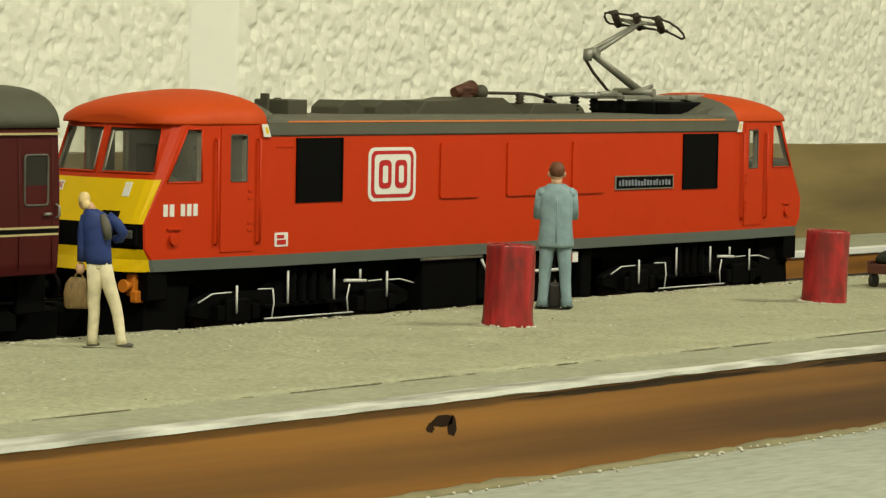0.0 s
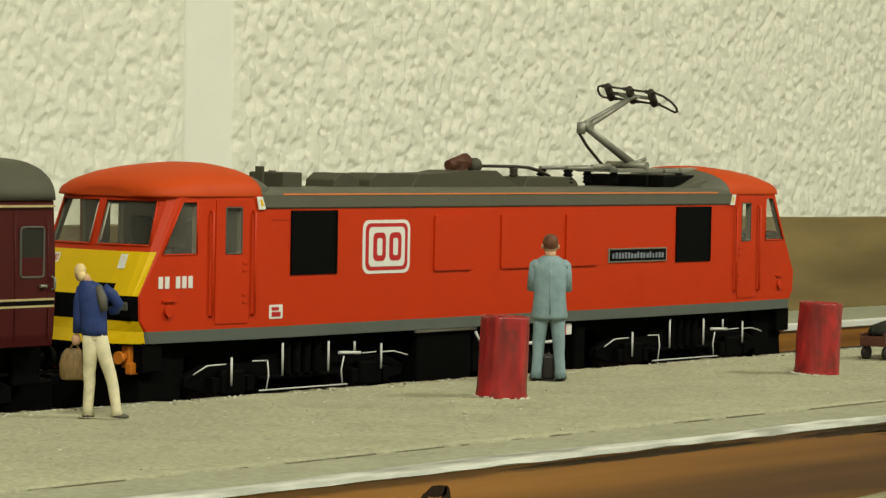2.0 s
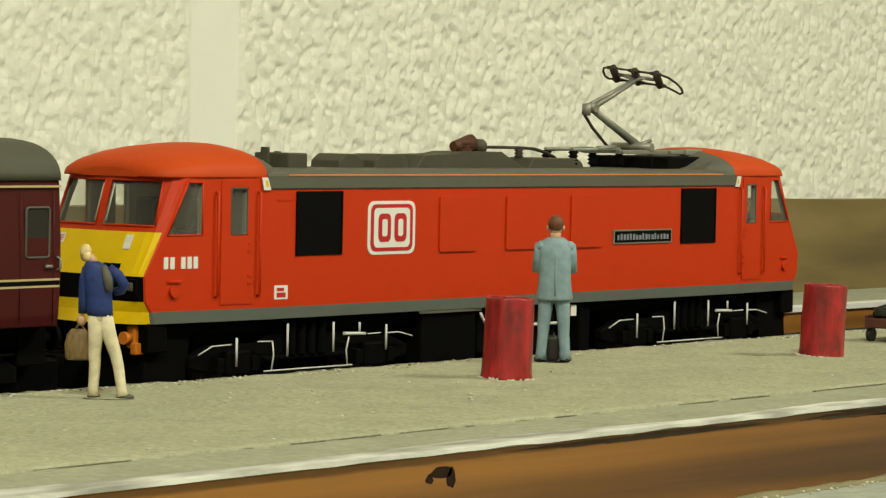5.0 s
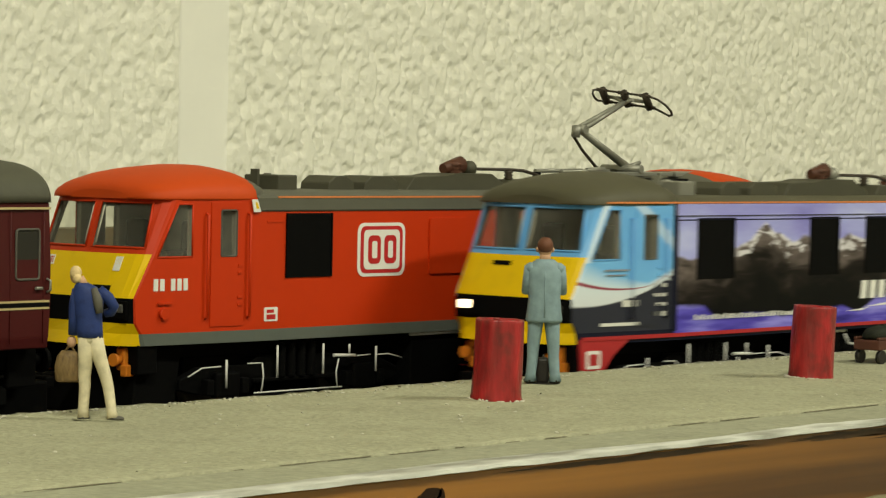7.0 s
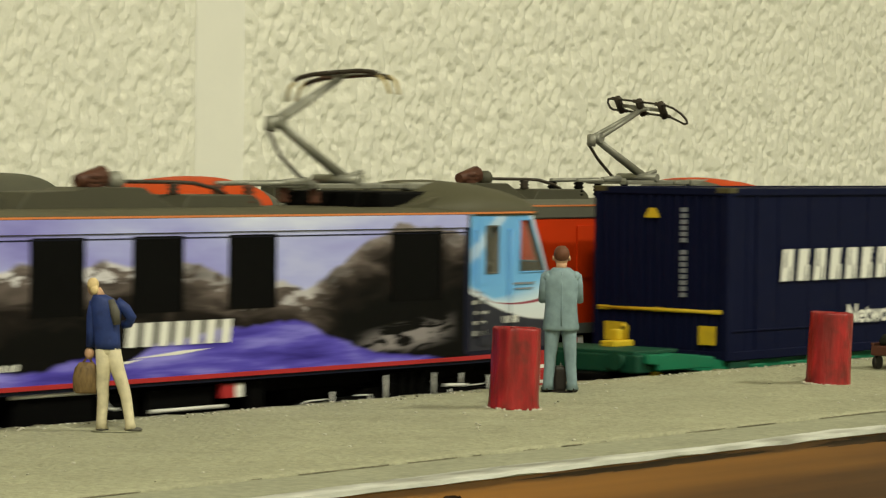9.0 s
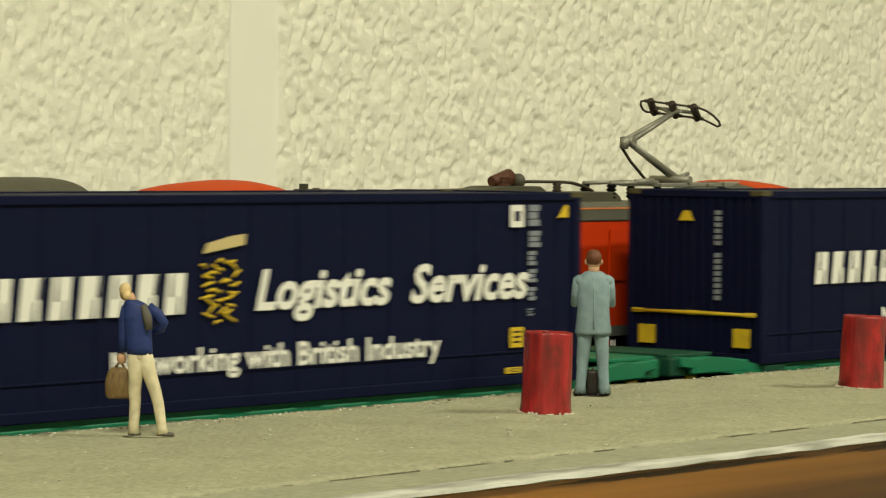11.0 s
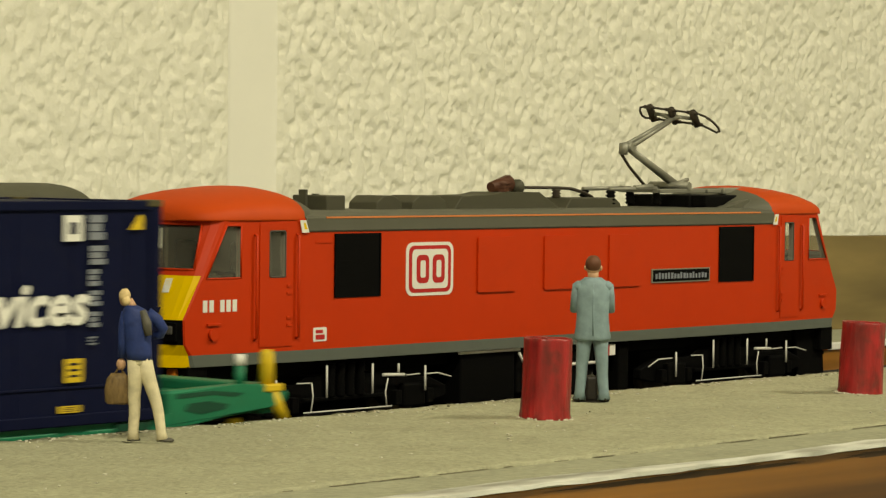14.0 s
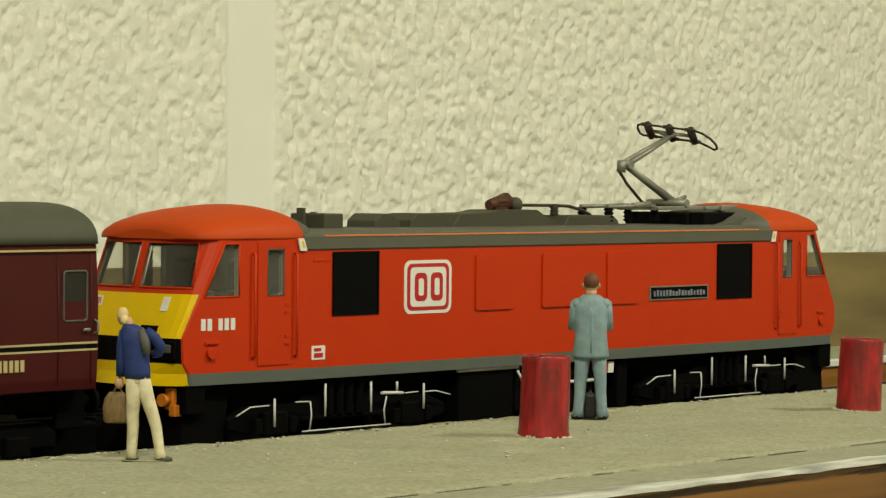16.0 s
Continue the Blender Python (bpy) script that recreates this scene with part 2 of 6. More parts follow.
# ---- building helpers, all in millimetres ----
def box(bm, x0, x1, y0, y1, z0, z1, bev=0.0, mat=0):
    vs = [bm.verts.new((x, y, z)) for x in (x0, x1) for y in (y0, y1) for z in (z0, z1)]
    fs = [bm.faces.new([vs[i] for i in f]) for f in ((0, 1, 3, 2), (4, 6, 7, 5), (0, 4, 5, 1), (2, 3, 7, 6), (0, 2, 6, 4), (1, 5, 7, 3))]
    for f in fs:
        f.material_index = mat
    if bev:
        es = {e for f in fs for e in f.edges}
        r = bmesh.ops.bevel(bm, geom=list(es), offset=bev, segments=2, affect="EDGES", profile=0.5)
        for f in r["faces"]:
            f.material_index = mat
    return fs


def prism(bm, pts, a0, a1, axis="y", mat=0, bev=0.0):
    """Extrudes a closed outline. axis y: pts are (x, z); axis x: (y, z); axis z: (x, y)."""
    def put(p, a):
        return {"y": (p[0], a, p[1]), "x": (a, p[0], p[1]), "z": (p[0], p[1], a)}[axis]
    A, B = [bm.verts.new(put(p, a0)) for p in pts], [bm.verts.new(put(p, a1)) for p in pts]
    fs = [bm.faces.new(A[::-1]), bm.faces.new(B)]
    n = len(pts)
    fs += [bm.faces.new((A[i], A[(i + 1) % n], B[(i + 1) % n], B[i])) for i in range(n)]
    for f in fs:
        f.material_index = mat
    if bev:
        r = bmesh.ops.bevel(bm, geom=list({e for f in fs for e in f.edges}), offset=bev, segments=1, affect="EDGES")
        for f in r["faces"]:
            f.material_index = mat
    return fs


def loft(bm, rings, mat=0, closed=True, caps=True):
    """Joins rings of points; mat may be a function of (ring, column)."""
    V = [[bm.verts.new(p) for p in r] for r in rings]
    n = len(V[0])
    for i in range(len(V) - 1):
        for j in range(n if closed else n - 1):
            k = (j + 1) % n
            f = bm.faces.new((V[i][j], V[i][k], V[i + 1][k], V[i + 1][j]))
            f.material_index = mat(i, j) if callable(mat) else mat
            f.smooth = True
    if caps and closed:
        for r, s in ((V[0], -1), (V[-1], 1)):
            f = bm.faces.new(r[::s])
            f.material_index = mat(0 if s < 0 else len(V) - 2, 0) if callable(mat) else mat


def tube(bm, pts, r, mat=0, seg=8):
    """A round bar along points; r may be a list."""
    pts = [Vector(p) for p in pts]
    rs = r if isinstance(r, (list, tuple)) else [r] * len(pts)
    rings, ref = [], None
    for i, p in enumerate(pts):
        d = (pts[min(i + 1, len(pts) - 1)] - pts[max(i - 1, 0)]).normalized()
        up = Vector((0, 0, 1)) if abs(d.z) < 0.9 else Vector((1, 0, 0))
        a = d.cross(up).normalized() if ref is None else (ref - d * ref.dot(d)).normalized()
        ref = a
        b = d.cross(a)
        rings.append([p + (a * math.cos(t) + b * math.sin(t)) * rs[i] for t in [2 * math.pi * k / seg for k in range(seg)]])
    loft(bm, rings, mat)


def ball(bm, c, r, mat=0, u=12, v=8):
    """An ellipsoid with radii r."""
    rr = r if isinstance(r, (list, tuple)) else (r, r, r)
    rings = []
    for i in range(1, v):
        t = math.pi * i / v
        rings.append([(c[0] + rr[0] * math.sin(t) * math.cos(a), c[1] + rr[1] * math.sin(t) * math.sin(a), c[2] - rr[2] * math.cos(t)) for a in [2 * math.pi * k / u for k in range(u)]])
    loft(bm, rings, mat)


def mesh_of(bm, name, materials):
    bmesh.ops.scale(bm, vec=(MM, MM, MM), verts=bm.verts)
    bmesh.ops.recalc_face_normals(bm, faces=bm.faces)
    me = bpy.data.meshes.new(name)
    bm.to_mesh(me)
    bm.free()
    for m in materials if isinstance(materials, (list, tuple)) else [materials]:
        me.materials.append(m)
    return me


def part(name, bm, material, parent=None, label="", kind=""):
    ob = new(name, mesh_of(bm, name, material))
    ob.parent = parent
    return tagged(ob, label, kind=kind)


def thing(name, label, category, group="", where=None):
    ob = new(name)
    ob.empty_display_size = 0.01
    if where is not None:
        ob.matrix_basis = where
    return tagged(ob, label, category, group)


def at(x, y, z, rz=0.0):
    return pose(x * MM, y * MM, z * MM, 0, 0, rz)


def shared(name, me, parent, x, y, z):
    ob = new(name, me)
    ob.parent = parent
    ob.location = (x * MM, y * MM, z * MM)
    return ob


def lettering(name, text, height, x, y, z, material, parent, shear=0.0, width=None, depth=0.08, bold=0.0):
    """Words with the built-in font, upright on a side that faces -y; x, z is the lower left end."""
    cu = bpy.data.curves.new(name, "FONT")
    cu.body, cu.size, cu.shear, cu.offset, cu.resolution_u = text, 1.0, shear, bold, 3
    tmp = bpy.data.objects.new(name, cu)
    scene.collection.objects.link(tmp)
    me = bpy.data.meshes.new_from_object(tmp.evaluated_get(bpy.context.evaluated_depsgraph_get()))
    bpy.data.objects.remove(tmp)
    co = np.array([v.co[:] for v in me.vertices])
    lo, hi = co.min(0), co.max(0)
    k = height / 0.7
    kx = width / (hi[0] - lo[0]) if width else k
    for v in me.vertices:
        v.co = ((x + (v.co.x - lo[0]) * kx) * MM, (y - depth) * MM, (z + v.co.y * k) * MM)
    me.materials.clear()
    me.materials.append(material)
    ob = new(name, me)
    ob.parent = parent
    return ob


# ---- the room and the layout's ground ----
def slab(name, label, x0, x1, y0, y1, z0, z1, mat, category=""):
    bm = bmesh.new()
    box(bm, x0, x1, y0, y1, z0, z1)
    return tagged(part(name, bm, mat), label, category, kind="structure")


slab("floor", "dark grey carpeted room floor", -2000, 3000, -2400, 700, -1060, -1000, CARPET)
slab("ceiling", "white painted room ceiling", -2000, 3000, -2400, 700, 1350, 1400, CEIL)
slab("wall_south", "cream painted room wall", -2000, 3000, -2460, -2400, -1000, 1350, ROOMWALL)
slab("wall_west", "cream painted room wall", -2060, -2000, -2400, 700, -1000, 1350, ROOMWALL)
slab("wall_east", "cream painted room wall", 3000, 3060, -2400, 700, -1000, 1350, ROOMWALL)
slab("wall_north", "cream painted wall behind the model railway", -2000, 3000, 606, 700, -1000, 1350, ROOMWALL)
slab("baseboard", "grey painted top of the layout bench", -900, 1700, -560, 605.8, -1000, -2.4, GROUND)


def relief_height(x, z):
    """Brushed relief plaster: soft lumps drawn out downwards, with sharp-edged pits."""
    w = 2.2 * noise.noise((x * 0.05, z * 0.05, 9.0))
    a = noise.noise((x * 0.10, z * 0.07, 3.1))
    b = noise.noise((x * 0.25 + w * 0.3, z * 0.155, 7.7))
    c = noise.noise((x * 0.47, z * 0.32 + w * 0.3, 1.3))
    h = 0.45 * a + 1.3 * b + 0.9 * c
    return 1.4 * math.tanh(2.6 * h + 0.6)


def relief_wall():
    x0, x1, z0, z1, step = 440.0, 1340.0, -2.0, 190.0, 1.25
    nx, nz = int((x1 - x0) / step), int((z1 - z0) / step)
    verts = []
    for j in range(nz + 1):
        for i in range(nx + 1):
            x, z = x0 + i * step, z0 + j * step
            smooth = max(0.0, min(1.0, (abs(x - 620.5) - 16.5 + 1.2 * noise.noise((z * 0.08, x * 0.02, 4.0))) / 3.0))
            edge = 1.6 * math.exp(-((abs(x - 603.4) / 1.3) ** 2))
            h = relief_height(x, z) * smooth * (0.72 if x < 612 else 1.0) + 0.5 * smooth + 0.9 * edge * (0.6 + 0.5 * noise.noise((z * 0.05, 2.0, 1.0)))
            verts.append((x * MM, (601.0 - h) * MM, z * MM))
    w = nx + 1
    faces = [(j * w + i, j * w + i + 1, (j + 1) * w + i + 1, (j + 1) * w + i) for j in range(nz) for i in range(nx)]
    me = bpy.data.meshes.new("wall_relief")
    me.from_pydata(verts, [], faces)
    me.polygons.foreach_set("use_smooth", [True] * len(faces))
    me.materials.append(WALLPAINT)
    me.materials.append(STRIPPAINT)
    row = [1 if abs(x0 + (i + 0.5) * step - 620.5) < 17.0 else 0 for i in range(nx)]
    me.polygons.foreach_set("material_index", row * nz)
    return tagged(new("wall_relief", me), "cream relief plaster with a smooth upright strip", kind="structure")


relief_wall()

PLAT_Z, PLAT_FAR, PLAT_NEAR = 11.3, -23.0, -123.4


def joint_and_foot(root, x0, x1):
    """Dirt in the joint beside the coping, filler along the foot of the timber and crumbs lying there."""
    bm = bmesh.new()
    n = 620
    prev = None
    for i in range(n + 1):
        x = x0 + (x1 - x0) * i / n
        w = 0.5 * noise.noise((x * 0.03, 2.0, 6.0)) + 0.8 * noise.noise((x * 0.16, 5.0, 6.0)) + 0.15
        if w <= 0.05:
            prev = None
            continue
        y = PLAT_NEAR + 19.8 + 0.5 * noise.noise((x * 0.09, 1.0, 3.0))
        ring = [bm.verts.new((x, y - 0.6 * w, PLAT_Z - 0.3)), bm.verts.new((x, y, PLAT_Z - 0.2)), bm.verts.new((x, y + 0.9 * w, PLAT_Z - 0.3))]
        if prev:
            for a in (0, 1):
                bm.faces.new((prev[a], prev[a + 1], ring[a + 1], ring[a]))
        prev = ring
    part("joint_dirt", bm, JOINTDIRT, root, "dark dirt in the joint", kind="stuff")
    bm = bmesh.new()
    rings = []
    for i in range(421):
        x = x0 + (x1 - x0) * i / 420
        w = 1.0 + 0.7 * noise.noise((x * 0.07, 0.0, 8.0)) + 0.4 * noise.noise((x * 0.4, 3.0, 8.0))
        rings.append([(x, PLAT_NEAR + 0.2, -2.6), (x, PLAT_NEAR - 1.6 * w, -2.6), (x, PLAT_NEAR - 0.8 * w, -2.4 + 0.45 * w), (x, PLAT_NEAR + 0.2, -2.4 + 0.9 * w)])
    loft(bm, rings)
    part("foot_filler", bm, FILLER, root, "greenish filler along the foot of the timber")
    rng = random.Random(21)
    bm = bmesh.new()
    for k in range(150):
        gr = rng.uniform(0.12, 0.42)
        ball(bm, (rng.uniform(-160, 120), PLAT_NEAR - rng.uniform(0.6, 3.0), -2.3 + gr * 0.4), (gr * rng.uniform(0.8, 1.8), gr, gr * 0.8), 0, 5, 4)
    part("pale_crumb", bm, PLASTER, root, "pale crumbs at the foot", kind="stuff")


JOINTDIRT = paint("joint_dirt", (0.13, 0.118, 0.075), 0.9, var=0.6, scale=300, bump=0.3, speck=0.3)
FILLER = paint("foot_filler", (0.20, 0.18, 0.10), 0.85, var=0.35, scale=200, bump=0.5)


def platform():
    root = tagged(new("platform"), "grey gritted model station platform with a wooden front", kind="structure")
    # gritted top, a sheet with slightly uneven surface and edges
    x0, x1 = -480.0, 760.0
    ys = [PLAT_FAR + (PLAT_NEAR + 20 - PLAT_FAR) * k / 34 for k in range(35)]
    bm = bmesh.new()
    nx = 500
    grid = []
    for i in range(nx + 1):
        x = x0 + (x1 - x0) * i / nx
        row = []
        for k, y in enumerate(ys):
            e = 0.35 * noise.noise((x * 0.35, 0.0, 5.0)) + 0.25 * noise.noise((x * 1.1, 3.0, 5.0)) if k == 0 else 0.0
            h = 0.2 * noise.noise((x * 0.09, y * 0.09, 1.0)) + 0.32 * noise.noise((x * 0.38, y * 0.38, 2.0))
            row.append(bm.verts.new((x, y + e, PLAT_Z + h + (0.25 * abs(noise.noise((x * 0.8, 1.0, 9.0))) if k == 0 else 0))))
        row.append(bm.verts.new((x, ys[-1], PLAT_Z - 0.9)))
        row.insert(0, bm.verts.new((x, ys[0] - 0.2, -2.4)))
        grid.append(row)
    for i in range(nx):
        for k in range(len(grid[0]) - 1):
            f = bm.faces.new((grid[i][k], grid[i][k + 1], grid[i + 1][k + 1], grid[i + 1][k]))
            f.smooth = True
    part("gritted_surface", bm, STONE, root)
    joint_and_foot(root, x0, x1)
    # coping boards along the near side, cut to lengths
    x = x0
    cuts = [-480, -330, -196, -40, 96, 230, 384, 560, 760]
    for a, b in zip(cuts, cuts[1:]):
        bm = bmesh.new()
        box(bm, a + 0.25, b - 0.25, PLAT_NEAR - 0.8, PLAT_NEAR + 19.4, PLAT_Z - 0.75, PLAT_Z - 0.25 + random.uniform(-0.12, 0.08), 0.3)
        part("coping_board", bm, COPING, root)
    # worn white line painted along the edge
    bm = bmesh.new()
    x = x0
    rng = random.Random(4)
    n = 420
    top, mid, low = [], [], []
    for i in range(n + 1):
        x = x0 + (x1 - x0) * i / n
        wd = 5.4 - 3.2 * max(0.0, min(1.0, (x + 40.0) / 120.0)) + (3.4 if x < 20 else 1.2) * noise.noise((x * 0.02, 0, 0)) + 0.9 * noise.noise((x * 0.13, 4, 0))
        top.append(bm.verts.new((x, PLAT_NEAR - 0.75 + wd, PLAT_Z - 0.02)))
        mid.append(bm.verts.new((x, PLAT_NEAR - 0.9, PLAT_Z - 0.04)))
        low.append(bm.verts.new((x, PLAT_NEAR - 0.95, PLAT_Z - 0.6 - 0.3 * noise.noise((x * 0.1, 8, 0)))))
    for i in range(n):
        bm.faces.new((top[i], mid[i], mid[i + 1], top[i + 1]))
        bm.faces.new((mid[i], low[i], low[i + 1], mid[i + 1]))
    part("white_line", bm, WHITEWORN, root, "worn white painted edge line")
    bm = bmesh.new()
    box(bm, x0, x1, PLAT_NEAR, PLAT_FAR - 1.0, -2.4, PLAT_Z - 0.8, 0.2)
    part("wooden_face", bm, WOOD, root, "varnished reddish brown timber front")
    # loose grit lying along the top, thickest by the far edge
    rng = random.Random(12)
    for nm, mat, count in (("pale_grit", PLASTER, 620), ("dark_grit", JOINTDIRT, 40)):
        bm = bmesh.new()
        for k in range(count):
            gx = rng.uniform(-150, 240)
            gy = PLAT_FAR - abs(rng.gauss(0, 3.0)) - 0.4 if k % 5 else rng.uniform(PLAT_NEAR + 21, PLAT_FAR - 1)
            gr = rng.uniform(0.1, 0.36)
            ball(bm, (gx, gy, PLAT_Z + 0.05), (gr * rng.uniform(0.8, 1.9), gr, gr * 0.6), 0, 5, 4)
        part(nm, bm, mat, root, "scattered grit", kind="stuff")
    # dark stains under the edge of the timber
    for kx, kz, rx, rz in ((62.0, 8.9, 34.0, 1.1), (28.0, 9.6, 22.0, 0.6), (120.0, 8.0, 40.0, 1.7), (-40.0, 9.8, 30.0, 0.45)):
        bm = bmesh.new()
        ring = []
        for k in range(72):
            a = 2 * math.pi * k / 72
            wob = 1 + 0.5 * noise.noise((kx + 3 * math.cos(a), 3 * math.sin(a), 2)) + 0.3 * noise.noise((kx + 14 * math.cos(a), 14 * math.sin(a), 7))
            ring.append((kx + rx * math.cos(a) * wob, PLAT_NEAR - 0.05, min(10.3, kz + rz * math.sin(a) * wob)))
        loft(bm, [ring, [(p[0], PLAT_NEAR, p[2]) for p in ring]])
        part("stain", bm, STAIN, root, "dark stain in the timber")
    # knot and chips on the timber
    for kx, kz, rx, rz in ((-90.0, 8.0, 2.3, 0.9), (-87.8, 7.0, 1.0, 1.5), (-92.6, 7.2, 0.8, 0.7)):
        bm = bmesh.new()
        ring = [(kx + rx * math.cos(a) * (1 + 0.4 * noise.noise((kx, a, 2))), PLAT_NEAR - 0.06, kz + rz * math.sin(a) * (1 + 0.4 * noise.noise((kz, a, 5)))) for a in [2 * math.pi * k / 20 for k in range(20)]]
        loft(bm, [ring, [(p[0], PLAT_NEAR - 0.0, p[2]) for p in ring]])
        part("knot", bm, KNOT, root, "dark knot in the timber")
    return root


def worn_white():
    m, nt, b = nodes_of("worn_white_paint", 0.6)
    N, L = nt.nodes, nt.links
    co, mp, n1 = N.new("ShaderNodeTexCoord"), N.new("ShaderNodeMapping"), N.new("ShaderNodeTexNoise")
    mp.inputs["Scale"].default_value = (60, 190, 190)
    n1.inputs["Scale"].default_value, n1.inputs["Detail"].default_value = 1.0, 6
    r = N.new("ShaderNodeValToRGB")
    r.color_ramp.elements[0].position, r.color_ramp.elements[1].position = 0.38, 0.64
    r.color_ramp.elements[0].color, r.color_ramp.elements[1].color = (0.25, 0.25, 0.21, 1), (0.62, 0.63, 0.58, 1)
    L.new(co.outputs["Object"], mp.inputs["Vector"])
    L.new(mp.outputs["Vector"], n1.inputs["Vector"])
    L.new(n1.outputs["Fac"], r.inputs["Fac"])
    L.new(r.outputs["Color"], b.inputs["Base Color"])
    return m


WHITEWORN = worn_white()
platform()

# unseen bed, added and coloured dark for the shade under the trains
slab("trackbed", "added dark bed between the tracks, for the shade under the trains", -880, 1680, -22.4, 89.5, -2.5, -2.05, BED_SHADE)
slab("rear_dark_bed", "added dark bed before the backboard, for the shade under the coach", -880, 149.5, 89.5, 131.2, -2.5, -2.05, BED_SHADE)

# the far platform and the timber backboard behind it
FAR_Y, FAR_Z = 90.0, 5.6
far_root = tagged(new("far_platform"), "low grey platform with white edge and brown wooden face", kind="structure")
bm = bmesh.new()
box(bm, 150, 900, FAR_Y + 0.8, 131, -2.4, FAR_Z - 2.0, 0.2)
part("wooden_face", bm, WOOD, far_root, "brown timber face")
bm = bmesh.new()
box(bm, 150, 900, FAR_Y, FAR_Y + 3.2, FAR_Z - 1.95, FAR_Z, 0.25)
part("white_edging", bm, WHITEWASH, far_root, "white painted edging strip")
bm = bmesh.new()
box(bm, 150, 900, FAR_Y + 3.25, 131, FAR_Z - 1.95, FAR_Z - 0.1, 0.1)
part("platform_surface", bm, COPING, far_root)
bm = bmesh.new()
prism(bm, [(-420, -2.4), (900, -2.4), (900, 33.0), (420, 34.6), (360, 35.4), (-420, 35.4)], 131.3, 140.0, "y", bev=0.3)
tagged(part("backboard", bm, BOARD), "brown stained timber board behind the tracks", kind="structure")


def track(name, y):
    root = tagged(new(name), "model railway track with nickel rails on black sleepers", kind="structure")
    root.matrix_basis = at(0, y, 0)
    for s in (-1, 1):
        bm = bmesh.new()
        prism(bm, [(s * 8.9 - 0.55, -2.0), (s * 8.9 + 0.55, -2.0), (s * 8.9 + 0.25, -1.5), (s * 8.9 + 0.35, 0), (s * 8.9 - 0.35, 0), (s * 8.9 - 0.25, -1.5)], -880, 1680, "x")
        part("rail", bm, RAIL, root)
    bm = bmesh.new()
    box(bm, -1.6, 1.6, -15, 15, -2.4, -1.75)
    me = mesh_of(bm, "sleeper", SLEEPER)
    for k in range(200):
        shared("sleeper", me, root, -880 + 12.8 * k, 0, 0)


track("track_near", 0.0)
track("track_far", 48.6)


# ---- locomotives ----
LV = ((16.0, 10.0), (18.4, 9.2), (20.5, 7.5), (25.5, 7.3), (34.2, 12.3), (45.5, 18.0))
MID = 125.5


def inward(u):
    """How far the cab sides draw in towards the ends, in plan."""
    return max(0.0, 40.0 - min(u, 2 * MID - u)) * 0.07


def drawn(u, y):
    """An offset across the body, drawn in with the cab sides."""
    return y * (18.0 - inward(u)) / 18.0


def end_at(z):
    for (z0, u0), (z1, u1) in zip(LV, LV[1:]):
        if z <= z1:
            return u0 + (u1 - u0) * (z - z0) / (z1 - z0)
    return LV[-1][1]


def front_u(z, y):
    """How far the rounded nose stands at height z and offset y from the middle, measured like the windows."""
    e, a = end_at(z), abs(y)
    k = 0.3 + 0.7 * max(0.0, z - 25.5) / 20.0 + 0.2 * max(0.0, 20.5 - z)
    pts = ((0.0, 5.2), (9.0, 4.6), (14.5, 3.3), (16.4, 2.2), (17.6, 0.8), (18.0, 0.0))
    for (y0, d0), (y1, d1) in zip(pts, pts[1:]):
        if a <= y1:
            return e - k * (d0 + (d1 - d0) * (a - y0) / (y1 - y0))
    return e


def ring_at(z):
    ys = (18.0, 17.6, 16.4, 14.5, 9.0, 0.0, -9.0, -14.5, -16.4, -17.6, -18.0)
    left = [(40.0 - MID, 18.0, z)] + [(front_u(z, y) - MID, drawn(front_u(z, y), y), z) for y in ys] + [(40.0 - MID, -18.0, z)]
    return left + [(-p[0], p[1], p[2]) for p in reversed(left)]


def side_patch(bm, pts, y, t=0.12, mat=0):
    """A thin raised panel on a side; pts are (u, z)."""
    s = -1 if y < 0 else 1
    A = [bm.verts.new((u - MID, y - s * inward(u), z)) for u, z in pts]
    B = [bm.verts.new((u - MID, y + s * (t - inward(u)), z)) for u, z in pts]
    n = len(pts)
    fs = [bm.faces.new(A[::-1]), bm.faces.new(B)] + [bm.faces.new((A[i], A[(i + 1) % n], B[(i + 1) % n], B[i])) for i in range(n)]
    for f in fs:
        f.material_index = mat


def framed_patch(bm, outer, inner, y, t):
    """A raised four-sided panel with a four-sided opening in it; points are (u, z)."""
    s = -1 if y < 0 else 1
    back_o, front_o, back_i, front_i = [[bm.verts.new((u - MID, y + s * (d - inward(u)), z)) for u, z in pts] for pts in (outer, inner) for d in (0.0, t)]
    for i in range(4):
        k = (i + 1) % 4
        for a, b in ((front_o, front_i), (front_i, back_i), (back_i, back_o), (back_o, front_o)):
            bm.faces.new((a[i], a[k], b[k], b[i]))


def side_strip(bm, u0, u1, z0, z1, s, ya, yb):
    """A bar along a whole side that follows the drawn-in cabs."""
    us = [u0] + [u for u in (40.0, 2 * MID - 40.0) if u0 < u < u1] + [u1]
    loft(bm, [[(u - MID, s * (y - inward(u)), z) for y, z in ((ya, z0), (yb, z0), (yb, z1), (ya, z1))] for u in us])
    for f in bm.faces:
        f.smooth = False


